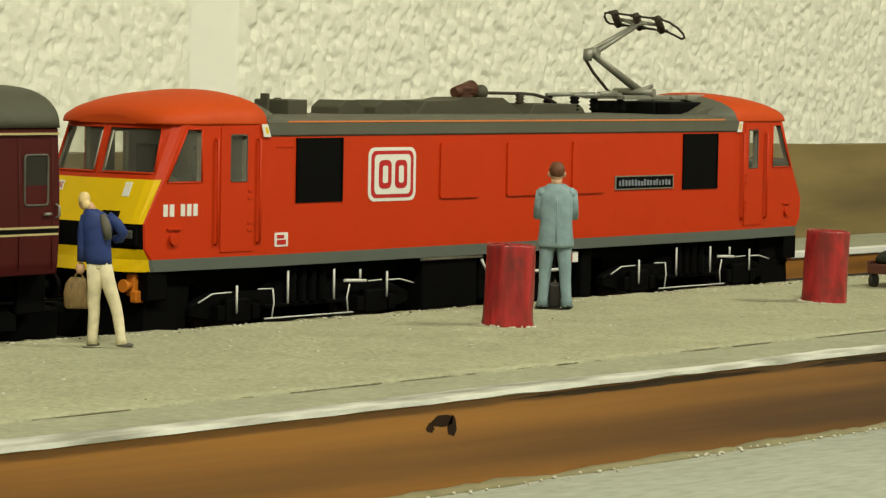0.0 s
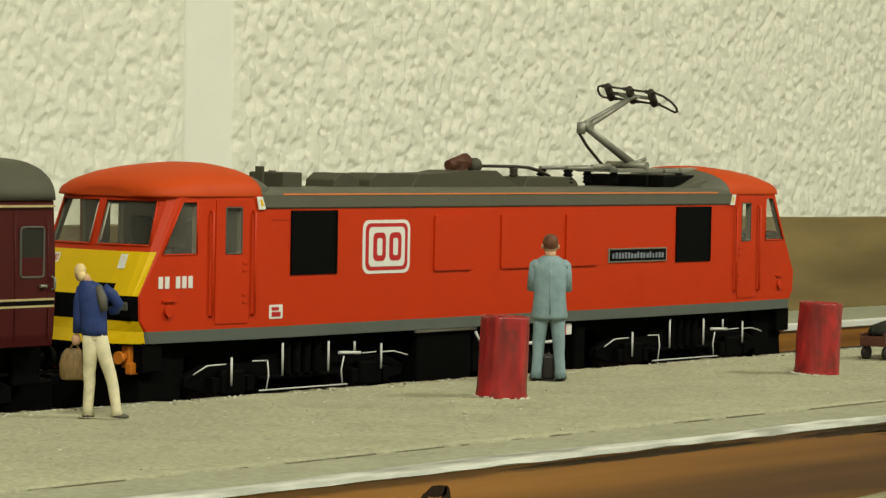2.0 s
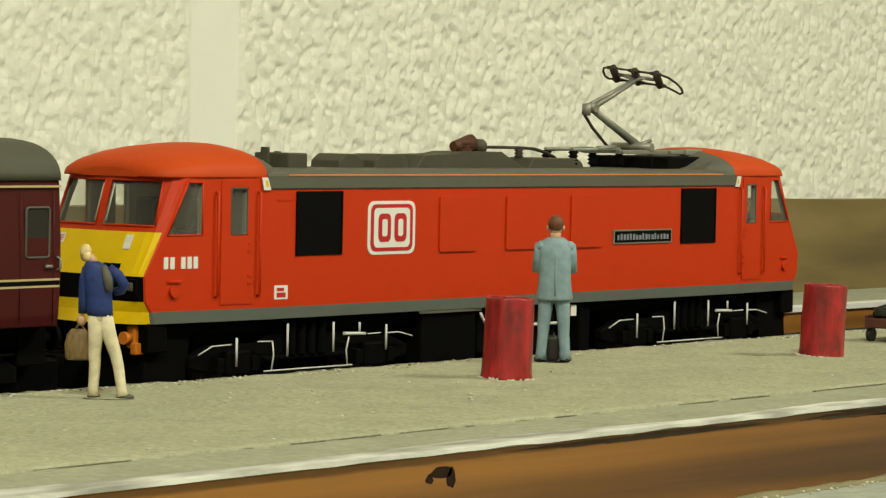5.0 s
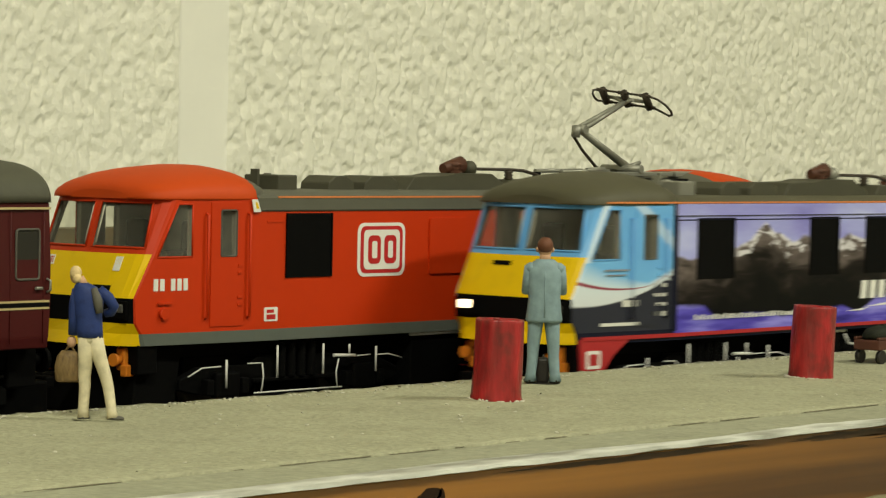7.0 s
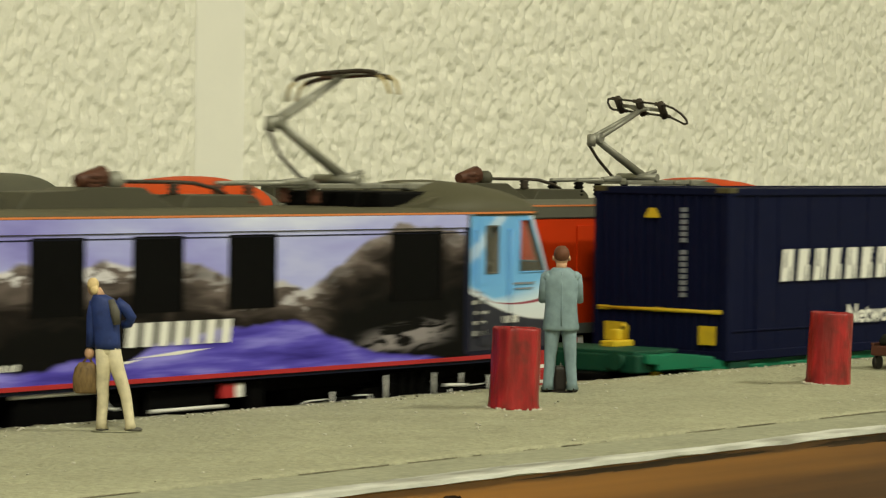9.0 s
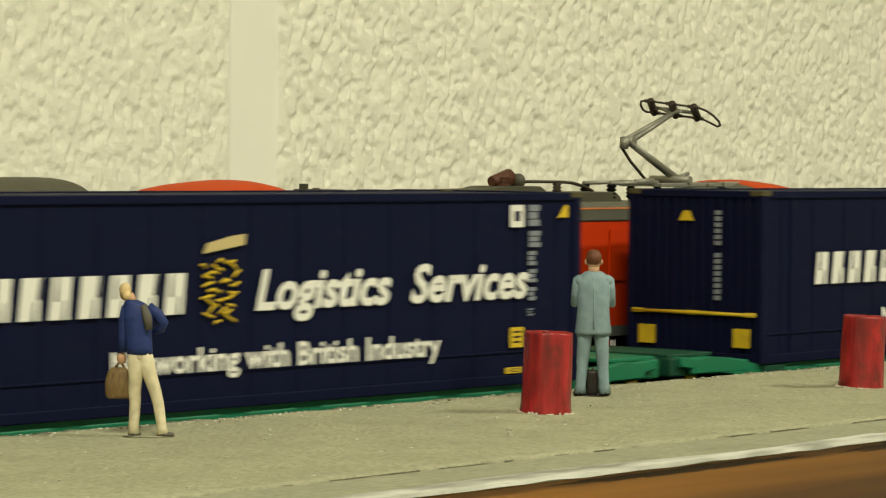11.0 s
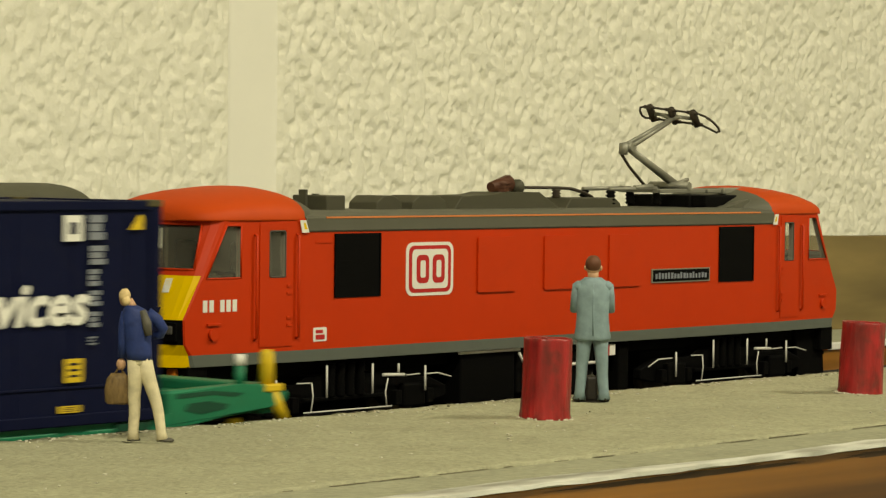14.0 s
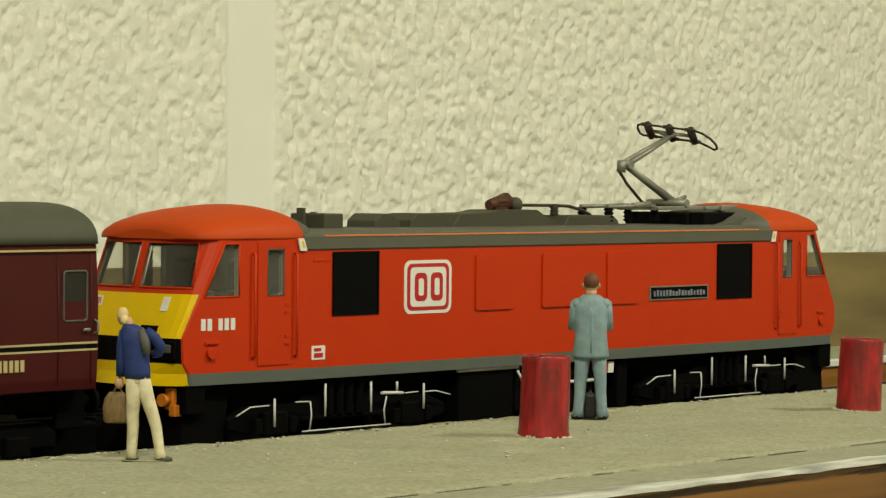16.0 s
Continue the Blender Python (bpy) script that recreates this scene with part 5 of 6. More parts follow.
# mural panels on the second locomotive
for s in (-1, 1):
    bm = bmesh.new()
    side_patch(bm, rect(40.8, 210.2, 17.4, 42.9), s * 18.0, 0.1)
    side_patch(bm, rect(40.8, 210.2, 42.9, 45.4), s * 18.37, 0.06)
    part("mural", bm, MURAL, blue_loco, "printed mountain and lake scene")
    bm = bmesh.new()
    side_strip(bm, 10.2, 240.8, 16.7, 17.5, s, 17.4, 18.35)
    part("sole_line", bm, REDLINE, blue_loco, "red line along the bottom")
    for end in (-1, 1):
        pts = [(10.2, 9.8), (17.0, 9.8), (20.5, 13.5), (25.0, 16.4), (25.0, 17.0), (9.4, 17.0)]
        pts = [(p[0] if end < 0 else 2 * MID - p[0], p[1]) for p in pts]
        bm = bmesh.new()
        side_patch(bm, pts, s * 16.6, 1.6)
        part("valance", bm, REDLINE, blue_loco, "red lower valance")
        pts = [(p if end < 0 else 2 * MID - p) for p in (11.6, 16.2)]
        bm = bmesh.new()
        side_patch(bm, rounded(min(pts), max(pts), 10.8, 14.6, 0.4), s * 18.2, 0.06)
        pm = part("small_badge", bm, WHITE, blue_loco, "small white badge")
        bm = bmesh.new()
        side_patch(bm, rounded(min(pts) + 0.9, max(pts) - 0.9, 11.5, 13.9, 0.3), s * 18.26, 0.05)
        part("badge_field", bm, REDLINE, pm)
        # white stencil marks and the dark upright seam
        q = (lambda v: v) if end < 0 else (lambda v: 2 * MID - v)
        for u0, u1, z0, z1 in ((33.0, 38.5, 27.6, 28.4), (33.2, 38.0, 25.6, 26.3), (34.0, 38.4, 23.6, 24.3), (33.0, 38.4, 21.4, 22.4), (23.0, 28.6, 23.6, 25.0), (16.0, 29.0, 19.6, 20.3), (17.0, 25.0, 31.2, 31.6), (17.5, 24.0, 30.2, 30.5)):
            bm = bmesh.new()
            a, b = sorted((q(u0), q(u1)))
            side_patch(bm, rect(a, b, z0, z1), s * 18.14, 0.06)
            part("stencil_mark", bm, GREYPRINT if z0 > 30 else WHITEWASH, blue_loco)
        bm = bmesh.new()
        a, b = sorted((q(39.8), q(41.4)))
        side_patch(bm, rect(a, b, 18.0, 45.2), s * 18.1, 0.2)
        part("seam_strip", bm, NAVY, blue_loco)
bars("brand_bar", blue_loco, 116.6, 144.2, 23.0, 27.2, 7, SIDE - 0.12, WHITE, 0.5, 0.36)
bars("motto_bar", blue_loco, 48.0, 92.0, 20.1, 21.3, 30, SIDE - 0.12, WHITEWASH, 0.3, 0.42)
bm = bmesh.new()
side_patch(bm, [(118, 21.0), (131, 22.0), (138, 22.1), (130, 21.3)], SIDE - 0.1, 0.05)
side_patch(bm, [(110, 20.2), (121, 20.9), (117, 20.2)], SIDE - 0.1, 0.05)
part("boat_mark", bm, WHITE, blue_loco)
bm = bmesh.new()
tube(bm, [(41 - MID, SIDE - 0.15, 41.9), (210 - MID, SIDE - 0.15, 41.9)], 0.12, 0, 4)
part("panel_seam", bm, NAVY, blue_loco)


# ---- maroon coach ----
def coach():
    c = thing("passenger_coach", "maroon passenger coach with cream lining and grey roof", "railway coach")
    half = 130.0
    bm = bmesh.new()
    sec = [(17.4, 16.8), (17.9, 19.0), (18.1, 26.0), (18.0, 34.0), (17.6, 44.7)]
    full = sec + [(-y, z) for y, z in reversed(sec)]
    prism(bm, full, -half, half, "x", bev=0.25)
    part("body", bm, MAROON, c)
    bm = bmesh.new()
    rings = []
    for x, k in ((-half - 0.2, 0.985), (-half + 0.8, 1.0), (half - 0.8, 1.0), (half + 0.2, 0.985)):
        rings.append([(x, 18.0 * k * math.copysign(abs(math.cos(t)) ** 0.75, math.cos(t)), 44.7 + 7.9 * k * math.sin(t) ** 0.9) for t in [math.pi * j / 20 for j in range(21)]])
    loft(bm, rings, 0)
    roof = part("roof", bm, COACH_ROOF, c)
    bm = bmesh.new()
    for x in (half - 27, half - 60, half - 105, -20, -60, -100):
        tube(bm, [(x, 0, 52.2), (x, 0, 54.0), (x, 0, 55.2)], [1.3, 1.4, 0.8], 0, 10)
    part("roof_vent", bm, COACH_ROOF, roof)
    bm = bmesh.new()
    for s in (-1, 1):
        tube(bm, [(-half, s * 14.5, 49.0), (half, s * 14.5, 49.0)], 0.16, 0, 4)
    part("roof_rib", bm, COACH_ROOF, roof)
    for s in (-1, 1):
        y0, y1 = sorted((s * 17.55, s * 18.18))
        for z0, z1, m, nm in ((43.4, 43.8, CREAM, "cream_line"), (25.7, 26.1, CREAM, "cream_line"), (24.4, 24.8, CREAM, "cream_line"), (24.8, 25.7, VENT, "black_line")):
            bm = bmesh.new()
            box(bm, -half + 0.3, half - 0.3, y0, y1, z0, z1)
            part(nm, bm, m, c)
        for k, (a, b) in enumerate([(half - 9.0, half - 3.0)] + [(half - 54 - 22 * j, half - 38 - 22 * j) for j in range(8)]):
            bm = bmesh.new()
            y0, y1 = sorted((s * 17.3, s * 18.0))
            prism(bm, rounded(a, b, 30.1, 39.6, 0.7), y0, y1, "y")
            w = part("window", bm, DIMGLASS, c, "dark compartment window")
            bm = bmesh.new()
            ring = rounded(a, b, 30.1, 39.6, 0.7)
            tube(bm, [(p[0], s * 18.05, p[1]) for p in ring + ring[:1]], 0.26, 0, 5)
            part("window_frame", bm, STRAP, w)
        bm = bmesh.new()
        for u in (half - 10.4, half - 1.9):
            tube(bm, [(u, s * 18.1, 18.0), (u, s * 18.1, 43.0)], 0.1, 0, 4)
        part("door_seam", bm, MAROON, c)
        bm = bmesh.new()
        tube(bm, [(half - 1.0, s * 18.1, 27.6), (half - 0.7, s * 18.8, 28.0), (half - 0.7, s * 18.8, 29.8), (half - 1.0, s * 18.1, 30.2)], 0.25, 0, 6)
        tube(bm, [(half - 4.2, s * 18.5, 28.4), (half - 2.6, s * 18.5, 28.4)], 0.35, 0, 6)
        part("door_handle", bm, STEEL, c, "metal door handle")
    bars("number_bar", c, half - 27.0, half - 18.6, 21.0, 23.2, 6, -18.12, CREAM, 0, 0.35, off=0.0)
    bm = bmesh.new()
    prism(bm, [(-12, 12.6), (12, 12.6), (13, 16.9), (-13, 16.9)], -half + 1, half - 1.5, "x")
    box(bm, -40, 40, -13, 13, 6, 12.8, 0.4)
    # solid core, added so the space below the floor stays dark
    box(bm, -half + 2, half - 1.5, -6.5, 6.5, 1.4, 12.6, 0.3)
    part("underframe", bm, BLACK, c)
    for cx in (-95, 95):
        bm = bmesh.new()
        box(bm, cx - 27, cx + 27, -10, 10, 6.5, 11.5, 0.3)
        box(bm, cx - 29, cx + 29, -6.8, 6.8, 2.2, 12.7, 0.3)
        for s in (-1, 1):
            y0, y1 = sorted((s * 11.5, s * 14.0))
            prism(bm, [(cx - 28, 6), (cx + 28, 6), (cx + 28, 9), (cx + 24, 11), (cx - 24, 11), (cx - 28, 9)], y0, y1, "y", bev=0.2)
            y0, y1 = sorted((s * 13.8, s * 15.8))
            for ax in (-17, 17):
                box(bm, cx + ax - 3, cx + ax + 3, y0, y1, 4.5, 8.6, 0.4)
            box(bm, cx - 10, cx + 10, y0, y1, 3.4, 7.0, 0.3)
            tube(bm, [(cx - 26, s * 15, 11.6), (cx + 26, s * 15, 11.6)], 0.3, 0, 5)
        bg = part("bogie", bm, BLACK, c, "black coach bogie")
        for ax in (-17, 17):
            for s in (-1, 1):
                bm = bmesh.new()
                tube(bm, [(cx + ax, s * 8.0, 6.9), (cx + ax, s * 10.4, 6.9)], [6.9, 6.5], 0, 20)
                part("wheel", bm, DARKSTEEL, bg)
    for sg in (-1, 1):
        bm = bmesh.new()
        box(bm, *sorted((sg * half, sg * (half + 2.6))), -7.5, 7.5, 17.0, 45.0, 0.8)
        part("gangway", bm, BLACK, c, "black gangway bellows")
        bm = bmesh.new()
        box(bm, *sorted((sg * (half - 4), sg * (half + 5.4))), -1.6, 1.6, 8.2, 10.2, 0.3)
        part("coupling", bm, BLACK, c)
        bm = bmesh.new()
        box(bm, *sorted((sg * (half - 6), sg * (half + 1.5))), -13, 13, 9.0, 17.0, 0.4)
        # block added below the beam in place of the gap's darkness
        box(bm, *sorted((sg * (half - 8), sg * (half + 10))), -7.5, 7.5, 1.2, 9.6, 0.6)
        part("end_beam", bm, BLACK, c, "black end beam with an added block that darkens the gap")
        for y in (-11.6, 11.6):
            bm = bmesh.new()
            tube(bm, [(sg * (half - 0.5), y, 14.2), (sg * (half + 3.5), y, 14.2)], [1.2, 1.2], 0, 10)
            tube(bm, [(sg * (half + 3.4), y, 14.2), (sg * (half + 4.4), y, 14.2)], 2.6, 0, 12)
            part("buffer", bm, BLACK, c)
    return c


DIMGLASS = paint("dim_window", (0.022, 0.021, 0.017), 0.35, var=0.2, scale=60, bump=0)
maroon_coach = coach()
maroon_coach.matrix_basis = at(-18.0 - 130.0, 48.6, 0)


# ---- container wagons ----
CW, CZ0, CZ1, CL = 18.3, 12.4, 50.4, 180.0


def container():
    """A long dark blue container with its ends to -x and +x, base at z = 0."""
    c = thing("freight_container", "dark blue freight container with white lettering on a wagon", "container", "containers on the train")
    h, H = CL / 2, CZ1 - CZ0
    bm = bmesh.new()
    box(bm, -h + 0.8, h - 0.8, -CW + 0.5, CW - 0.5, 0.4, H - 0.3)
    part("box", bm, BOXBLUE, c)

    def piece(name, *dims, bev=0.2):
        pb = bmesh.new()
        box(pb, *dims, bev)
        part(name, pb, BOXBLUE, c)

    for s in (-1, 1):
        y0, y1 = sorted((s * (CW - 1.6), s * CW))
        piece("bottom_rail", -h, h, y0, y1, 0.0, 2.0)
        piece("top_rail", -h, h, y0, y1, H - 1.6, H)
        for x, w in ((-h, 2.4), (h - 2.4, 2.4)):
            piece("corner_post", x - 0.02, x + w + 0.02, y0 - 0.02, y1 + 0.02, 0.02, H - 0.02)
        piece("side_post", -h + 11.5, -h + 12.1, *sorted((s * (CW - 0.6), s * (CW - 0.1))), 2.0, H - 1.6, bev=0.1)
        piece("side_rib", -h + 2.4, h - 2.4, *sorted((s * (CW - 0.55), s * (CW - 0.2))), 6.3, 6.7, bev=0.08)
        for k in range(14):
            x = -h + 8 + k * (CL - 16) / 13
            piece("side_seam", x - 0.1, x + 0.1, *sorted((s * (CW - 0.55), s * (CW - 0.36))), 2, H - 1.6, bev=0.0)
    for e in (-1, 1):
        x0, x1 = sorted((e * (h - 1.0), e * h))
        piece("end_sill", x0, x1, -CW + 1.6, CW - 1.6, 0.0, 2.0)
        piece("end_header", x0, x1, -CW + 1.6, CW - 1.6, H - 1.6, H)
        for k in range(13):
            y = -CW + 3.2 + k * 2.48
            piece("corrugation", *sorted((e * (h - 0.9), e * (h - 0.25))), y, y + 1.3, 2, H - 1.6, bev=0.12)
    for x in (-h + 1.6, h - 1.6, -h + 3.6, h - 3.6):
        for y in (-CW + 1.6, CW - 1.6):
            if abs(x) < h - 2:
                continue
            bm = bmesh.new()
            box(bm, x - 1.75, x + 1.75, y - 1.75, y + 1.75, H - 1.1, H + 0.12, 0.2)
            part("corner_casting", bm, CASTING, c, "worn dull yellow corner casting")
    for e in (-1, 1):
        x0 = e * (h + 0.05)
        bm = bmesh.new()
        tube(bm, [(x0, -CW + 1.6, 10.7), (x0, 0, 10.7), (x0, CW - 1.6, 10.7)], [0.4, 0.5, 0.4], 0, 6)
        for y in (-CW + 3.0, 0.4, CW - 3.0):
            box(bm, *sorted((x0 - 0.3, x0 + 0.5)), y - 1.6, y + 1.6, 10.2, 11.2, 0.2)
        part("locking_bar", bm, BOXYELLOW, c, "yellow locking bar")
        for y in (-13.2, 12.6):
            bm = bmesh.new()
            box(bm, *sorted((x0 - 0.2, x0 + e * 0.15)), y - 2.3, y + 2.3, 3.4, 7.6)
            part("end_label", bm, BOXYELLOW, c, "yellow label")
        bm = bmesh.new()
        prism(bm, [(4.2, 31.2), (0.2, 31.2), (1.4, 33.4), (3.0, 33.4)], *sorted((x0 - 0.2 * e, x0 + 0.12 * e)), "x")
        part("warning_triangle", bm, BOXYELLOW, c)
        for k in (0, 1, 2, 3, 4, 5, 7, 8, 9, 10, 11, 12, 13, 14):
            z = 33.6 - k * 1.35
            bm = bmesh.new()
            box(bm, *sorted((x0 - 0.2 * e, x0 + 0.12 * e)), -7.2, -5.6, z - 0.95, z)
            part("code_mark", bm, GREYPRINT, c, "small grey code mark")
    S = -CW + 0.2
    # brand blocks, emblem, words
    for k in range(7):
        a = -h + 20.4 + k * 6.75 + 0.5
        bm = bmesh.new()
        prism(bm, [(a, 17.1), (a + 4.7, 17.1), (a + 5.3, 24.3), (a + 0.9, 24.3)], S - 0.25, S - 0.36, "y")
        brand = part("brand_block", bm, WHITE, c, "white slanted block")
        bm = bmesh.new()
        for off, z0, z1 in ((1.4, 20.2, 24.3), (2.9, 17.1, 20.4), (4.2, 20.6, 24.3))[k % 2:k % 2 + 2]:
            prism(bm, [(a + off, z0), (a + off + 0.7, z0), (a + off + 0.9, z1), (a + off + 0.6, z1)], S - 0.36, S - 0.40, "y")
        part("block_notch", bm, BOXBLUE, brand)
    bm = bmesh.new()
    prism(bm, [(-h + 71, 27.6), (-h + 74.0, 28.0), (-h + 81.5, 29.0), (-h + 81.8, 31.0), (-h + 78, 30.6), (-h + 72, 29.4)], S - 0.25, S - 0.36, "y")
    part("emblem_flag", bm, CREAM, c, "pale flag shape")
    rng = random.Random(7)
    bm = bmesh.new()
    for k in range(26):
        t = k / 25
        x, z = -h + 75.5 + 4.5 * math.sin(k * 2.4) * (1 - 0.45 * t), 26.6 - 11.0 * t
        tube(bm, [(x - rng.uniform(0.6, 1.8), S - 0.3, z + rng.uniform(-0.9, 0.9)), (x, S - 0.3, z), (x + rng.uniform(0.5, 1.8), S - 0.3, z + rng.uniform(-0.9, 0.9))], 0.28, 0, 4)
    part("emblem", bm, BOXYELLOW, c, "yellow line emblem")
    lettering("word", "Logistics", 7.0, -h + 84.5, S - 0.25, 17.4, WHITE, c, 0.25, 37.0, bold=0.03)
    lettering("word", "Services", 7.0, -h + 127.0, S - 0.25, 17.4, WHITE, c, 0.25, 36.0, bold=0.03)
    lettering("word", "Networking with British Industry", 4.2, -h + 49.0, S - 0.25, 6.9, WHITE, c, 0.0, 87.0, bold=0.025)
    for k, (w0, w1, z0, z1) in enumerate(((162.8, 166.2, 31.4, 35.8), (163.0, 166.6, 27.2, 30.6), (162.8, 165.2, 23.6, 26.6), (163.0, 165.4, 20.2, 23.0), (163.0, 165.2, 16.6, 19.4), (162.9, 164.4, 13.6, 15.2))):
        for j in range(3):
            zz = z0 + (z1 - z0) * j / 3
            bm = bmesh.new()
            box(bm, -h + w0, -h + w1 - 0.6 * (j % 2), S - 0.36, S - 0.25, zz, zz + (z1 - z0) / 3 - 0.2)
            part("code_mark", bm, GREYPRINT, c, "small grey code mark")
    bm = bmesh.new()
    box(bm, -h + 157.0, -h + 161.2, S - 0.36, S - 0.25, 31.2, 35.6)
    sq = part("white_sign", bm, WHITE, c, "small white sign")
    bm = bmesh.new()
    box(bm, -h + 158.2, -h + 160.0, S - 0.4, S - 0.36, 32.4, 34.4)
    part("sign_mark", bm, BOXBLUE, sq)
    bm = bmesh.new()
    prism(bm, [(-h + 172.2, 33.0), (-h + 175.4, 33.0), (-h + 175.4, 35.4), (-h + 174.6, 35.6)], S - 0.36, S - 0.25, "y")
    part("warning_triangle", bm, BOXYELLOW, c)
    for u0, u1, z0, z1 in ((157.3, 161.5, 7.4, 11.4), (156.0, 161.0, 2.3, 3.5)):
        bm = bmesh.new()
        box(bm, -h + u0, -h + u1, S - 0.36, S - 0.25, z0, z1, 0.04)
        label = part("yellow_label", bm, BOXYELLOW, c, "yellow label")
        for k in range(3):
            bm = bmesh.new()
            zk = z0 + (z1 - z0) * (0.22 + 0.25 * k)
            box(bm, -h + u0 + 0.9, -h + u1 - 0.9, S - 0.4, S - 0.34, zk, zk + 0.1 * (z1 - z0))
            part("label_bar", bm, BOXBLUE, label)
    return c


def wagon(tail):
    """A low green container flat with sloping raised ends."""
    w = thing("container_wagon", "green container flat wagon with yellow end fittings", "wagon", "wagons of the train")
    E = 125.0
    bm = bmesh.new()
    box(bm, -92, 92, -6, 6, 6.0, 12.0, 0.4)
    for s in (-1, 1):
        y0, y1 = sorted((s * 13.0, s * 17.2))
        prism(bm, [(-118, 15.2), (-95, 13.4), (-90, 12.3), (90, 12.3), (95, 13.4), (118, 15.2), (118, 13.0), (97, 10.6), (86, 8.8), (-86, 8.8), (-97, 10.6), (-118, 13.0)], y0, y1, "y", bev=0.25)
        for k in range(9):
            x = -80 + 20 * k
            box(bm, x - 6.5, x + 6.5, *sorted((s * 16.9, s * 17.5)), 9.6, 11.4, 0.3)
    for e in (-1, 1):
        if e < 0 or not tail:
            box(bm, *sorted((e * 112, e * 93)), -13.2, 13.2, 12.0, 13.8, 0.3)
            for y0, y1 in ((-17.3, -14.0), (14.0, 17.3)):
                prism(bm, [(e * 93.0, 11.0), (e * 114, 11.2), (e * 114, 14.6), (e * 108, 15.0), (e * 93, 13.6)], y0, y1, "y", bev=0.4)
            continue
        box(bm, 93, 119, -13.2, 13.2, 13.2, 15.0, 0.3)
        box(bm, 117, 122, -16.5, 16.5, 11.6, 17.0, 0.6)
        for y0, y1 in ((-17.3, -14.0), (14.0, 17.3)):
            prism(bm, [(93.0, 10.6), (119, 12.4), (123, 13.4), (124, 15.2), (121, 16.8), (112, 17.4), (93, 17.0)], y0, y1, "y", bev=0.5)
        tube(bm, [(e * 121, -11.6, 14.2), (e * 124, -11.6, 14.2)], [1.2, 2.4], 0, 12)
        tube(bm, [(e * 121, 11.6, 14.2), (e * 124, 11.6, 14.2)], [1.2, 2.4], 0, 12)
    part("deck_frame", bm, GREEN, w)
    for e in (-1,) if tail else (-1, 1):
        bm = bmesh.new()
        box(bm, *sorted((e * 120.4, e * 115)), -16.0, 16.0, 11.0, 15.0, 0.4)
        box(bm, *sorted((e * 120.0, e * 104)), -15.0, 15.0, 14.9, 15.7, 0.2)
        for y in (-11.6, 11.6):
            tube(bm, [(e * 119.5, y, 13.6), (e * 122.3, y, 13.6)], [1.2, 2.0], 0, 12)
        # the -x headstock takes the darker green, the +x one the wagon green
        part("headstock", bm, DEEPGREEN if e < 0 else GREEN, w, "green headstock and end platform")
    # openings are not cut: flat dark patches put their shade on the frame
    for s in (-1, 1) if tail else ():
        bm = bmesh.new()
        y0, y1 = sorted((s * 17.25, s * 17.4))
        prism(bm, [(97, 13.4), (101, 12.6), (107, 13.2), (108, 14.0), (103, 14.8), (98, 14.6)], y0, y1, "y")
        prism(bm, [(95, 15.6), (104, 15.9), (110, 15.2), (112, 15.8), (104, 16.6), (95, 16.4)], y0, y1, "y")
        part("opening_shade", bm, DEEPGREEN, w, "dark patch painted as the shade in a frame opening")
    for e in (-1, 1):
        for y in (-15.6, 15.6):
            if e > 0 and not tail:
                continue
            if e > 0:
                bm = bmesh.new()
                box(bm, 117.4, 122.2, y - 2.0, y + 2.0, 15.6, 17.0, 0.3)
                tube(bm, [(119.7, y, 16.5), (119.7, y, 22.4), (119.7, y, 23.2)], [1.4, 1.3, 0.8], 0, 10)
                tube(bm, [(120.0, y - 0.5, 16.0), (123.2, y - 1.4, 9.6)], [1.4, 1.1], 0, 8)
                part("end_post", bm, BOXYELLOW, w, "yellow end post")
                bm = bmesh.new()
                tube(bm, [(112.6, y, 16.5), (112.6, y, 20.6)], 0.9, 0, 8)
                part("lamp_bracket", bm, GREEN, w)
                bm = bmesh.new()
                tube(bm, [(112.6, y, 20.6), (112.6, y, 22.6)], 0.95, 0, 8)
                part("white_cap", bm, WHITE, w)
            elif y > 0 and not tail:
                bm = bmesh.new()
                box(bm, -110.5, -103.0, -2.6, 1.0, 15.6, 17.0, 0.3)
                box(bm, -107.6, -105.4, -1.6, 0.6, 16.9, 19.4, 0.4)
                tube(bm, [(-103.6, -0.8, 16.8), (-103.6, -0.8, 19.8), (-104.6, -0.8, 20.4)], 0.55, 0, 8)
                part("end_lever", bm, BOXYELLOW, w, "yellow end lever")
        bm = bmesh.new()
        box(bm, e * 104 - 22, e * 104 + 18, -9, 9, 4.5, 11.0, 0.4)
        for s in (-1, 1):
            y0, y1 = sorted((s * 11, s * 14.5))
            box(bm, e * 100 - 17, e * 100 + 17, y0, y1, 5, 10.4, 0.6)
        bg = part("bogie", bm, BLACK, w, "black wagon bogie")
        for ax in (-12, 12):
            for s in (-1, 1):
                bm = bmesh.new()
                tube(bm, [(e * 100 + ax, s * 8.0, 6.0), (e * 100 + ax, s * 10.4, 6.0)], [6.0, 5.6], 0, 18)
                part("wheel", bm, DARKSTEEL, bg)
                bm = bmesh.new()
                box(bm, e * 100 + ax - 1.6, e * 100 + ax + 1.6, *sorted((s * 14.4, s * 15.4)), 8.4, 11.2, 0.4)
                part("axle_box_cover", bm, BOXYELLOW, bg, "yellow axle box cover")
        for s in (-1, 1):
            bm = bmesh.new()
            box(bm, e * 84 - 4, e * 84 + 4, *sorted((s * 16.4, s * 17.9)), 10.6, 12.2, 0.2)
            part("twistlock", bm, DEEPGREEN, w)
    return w


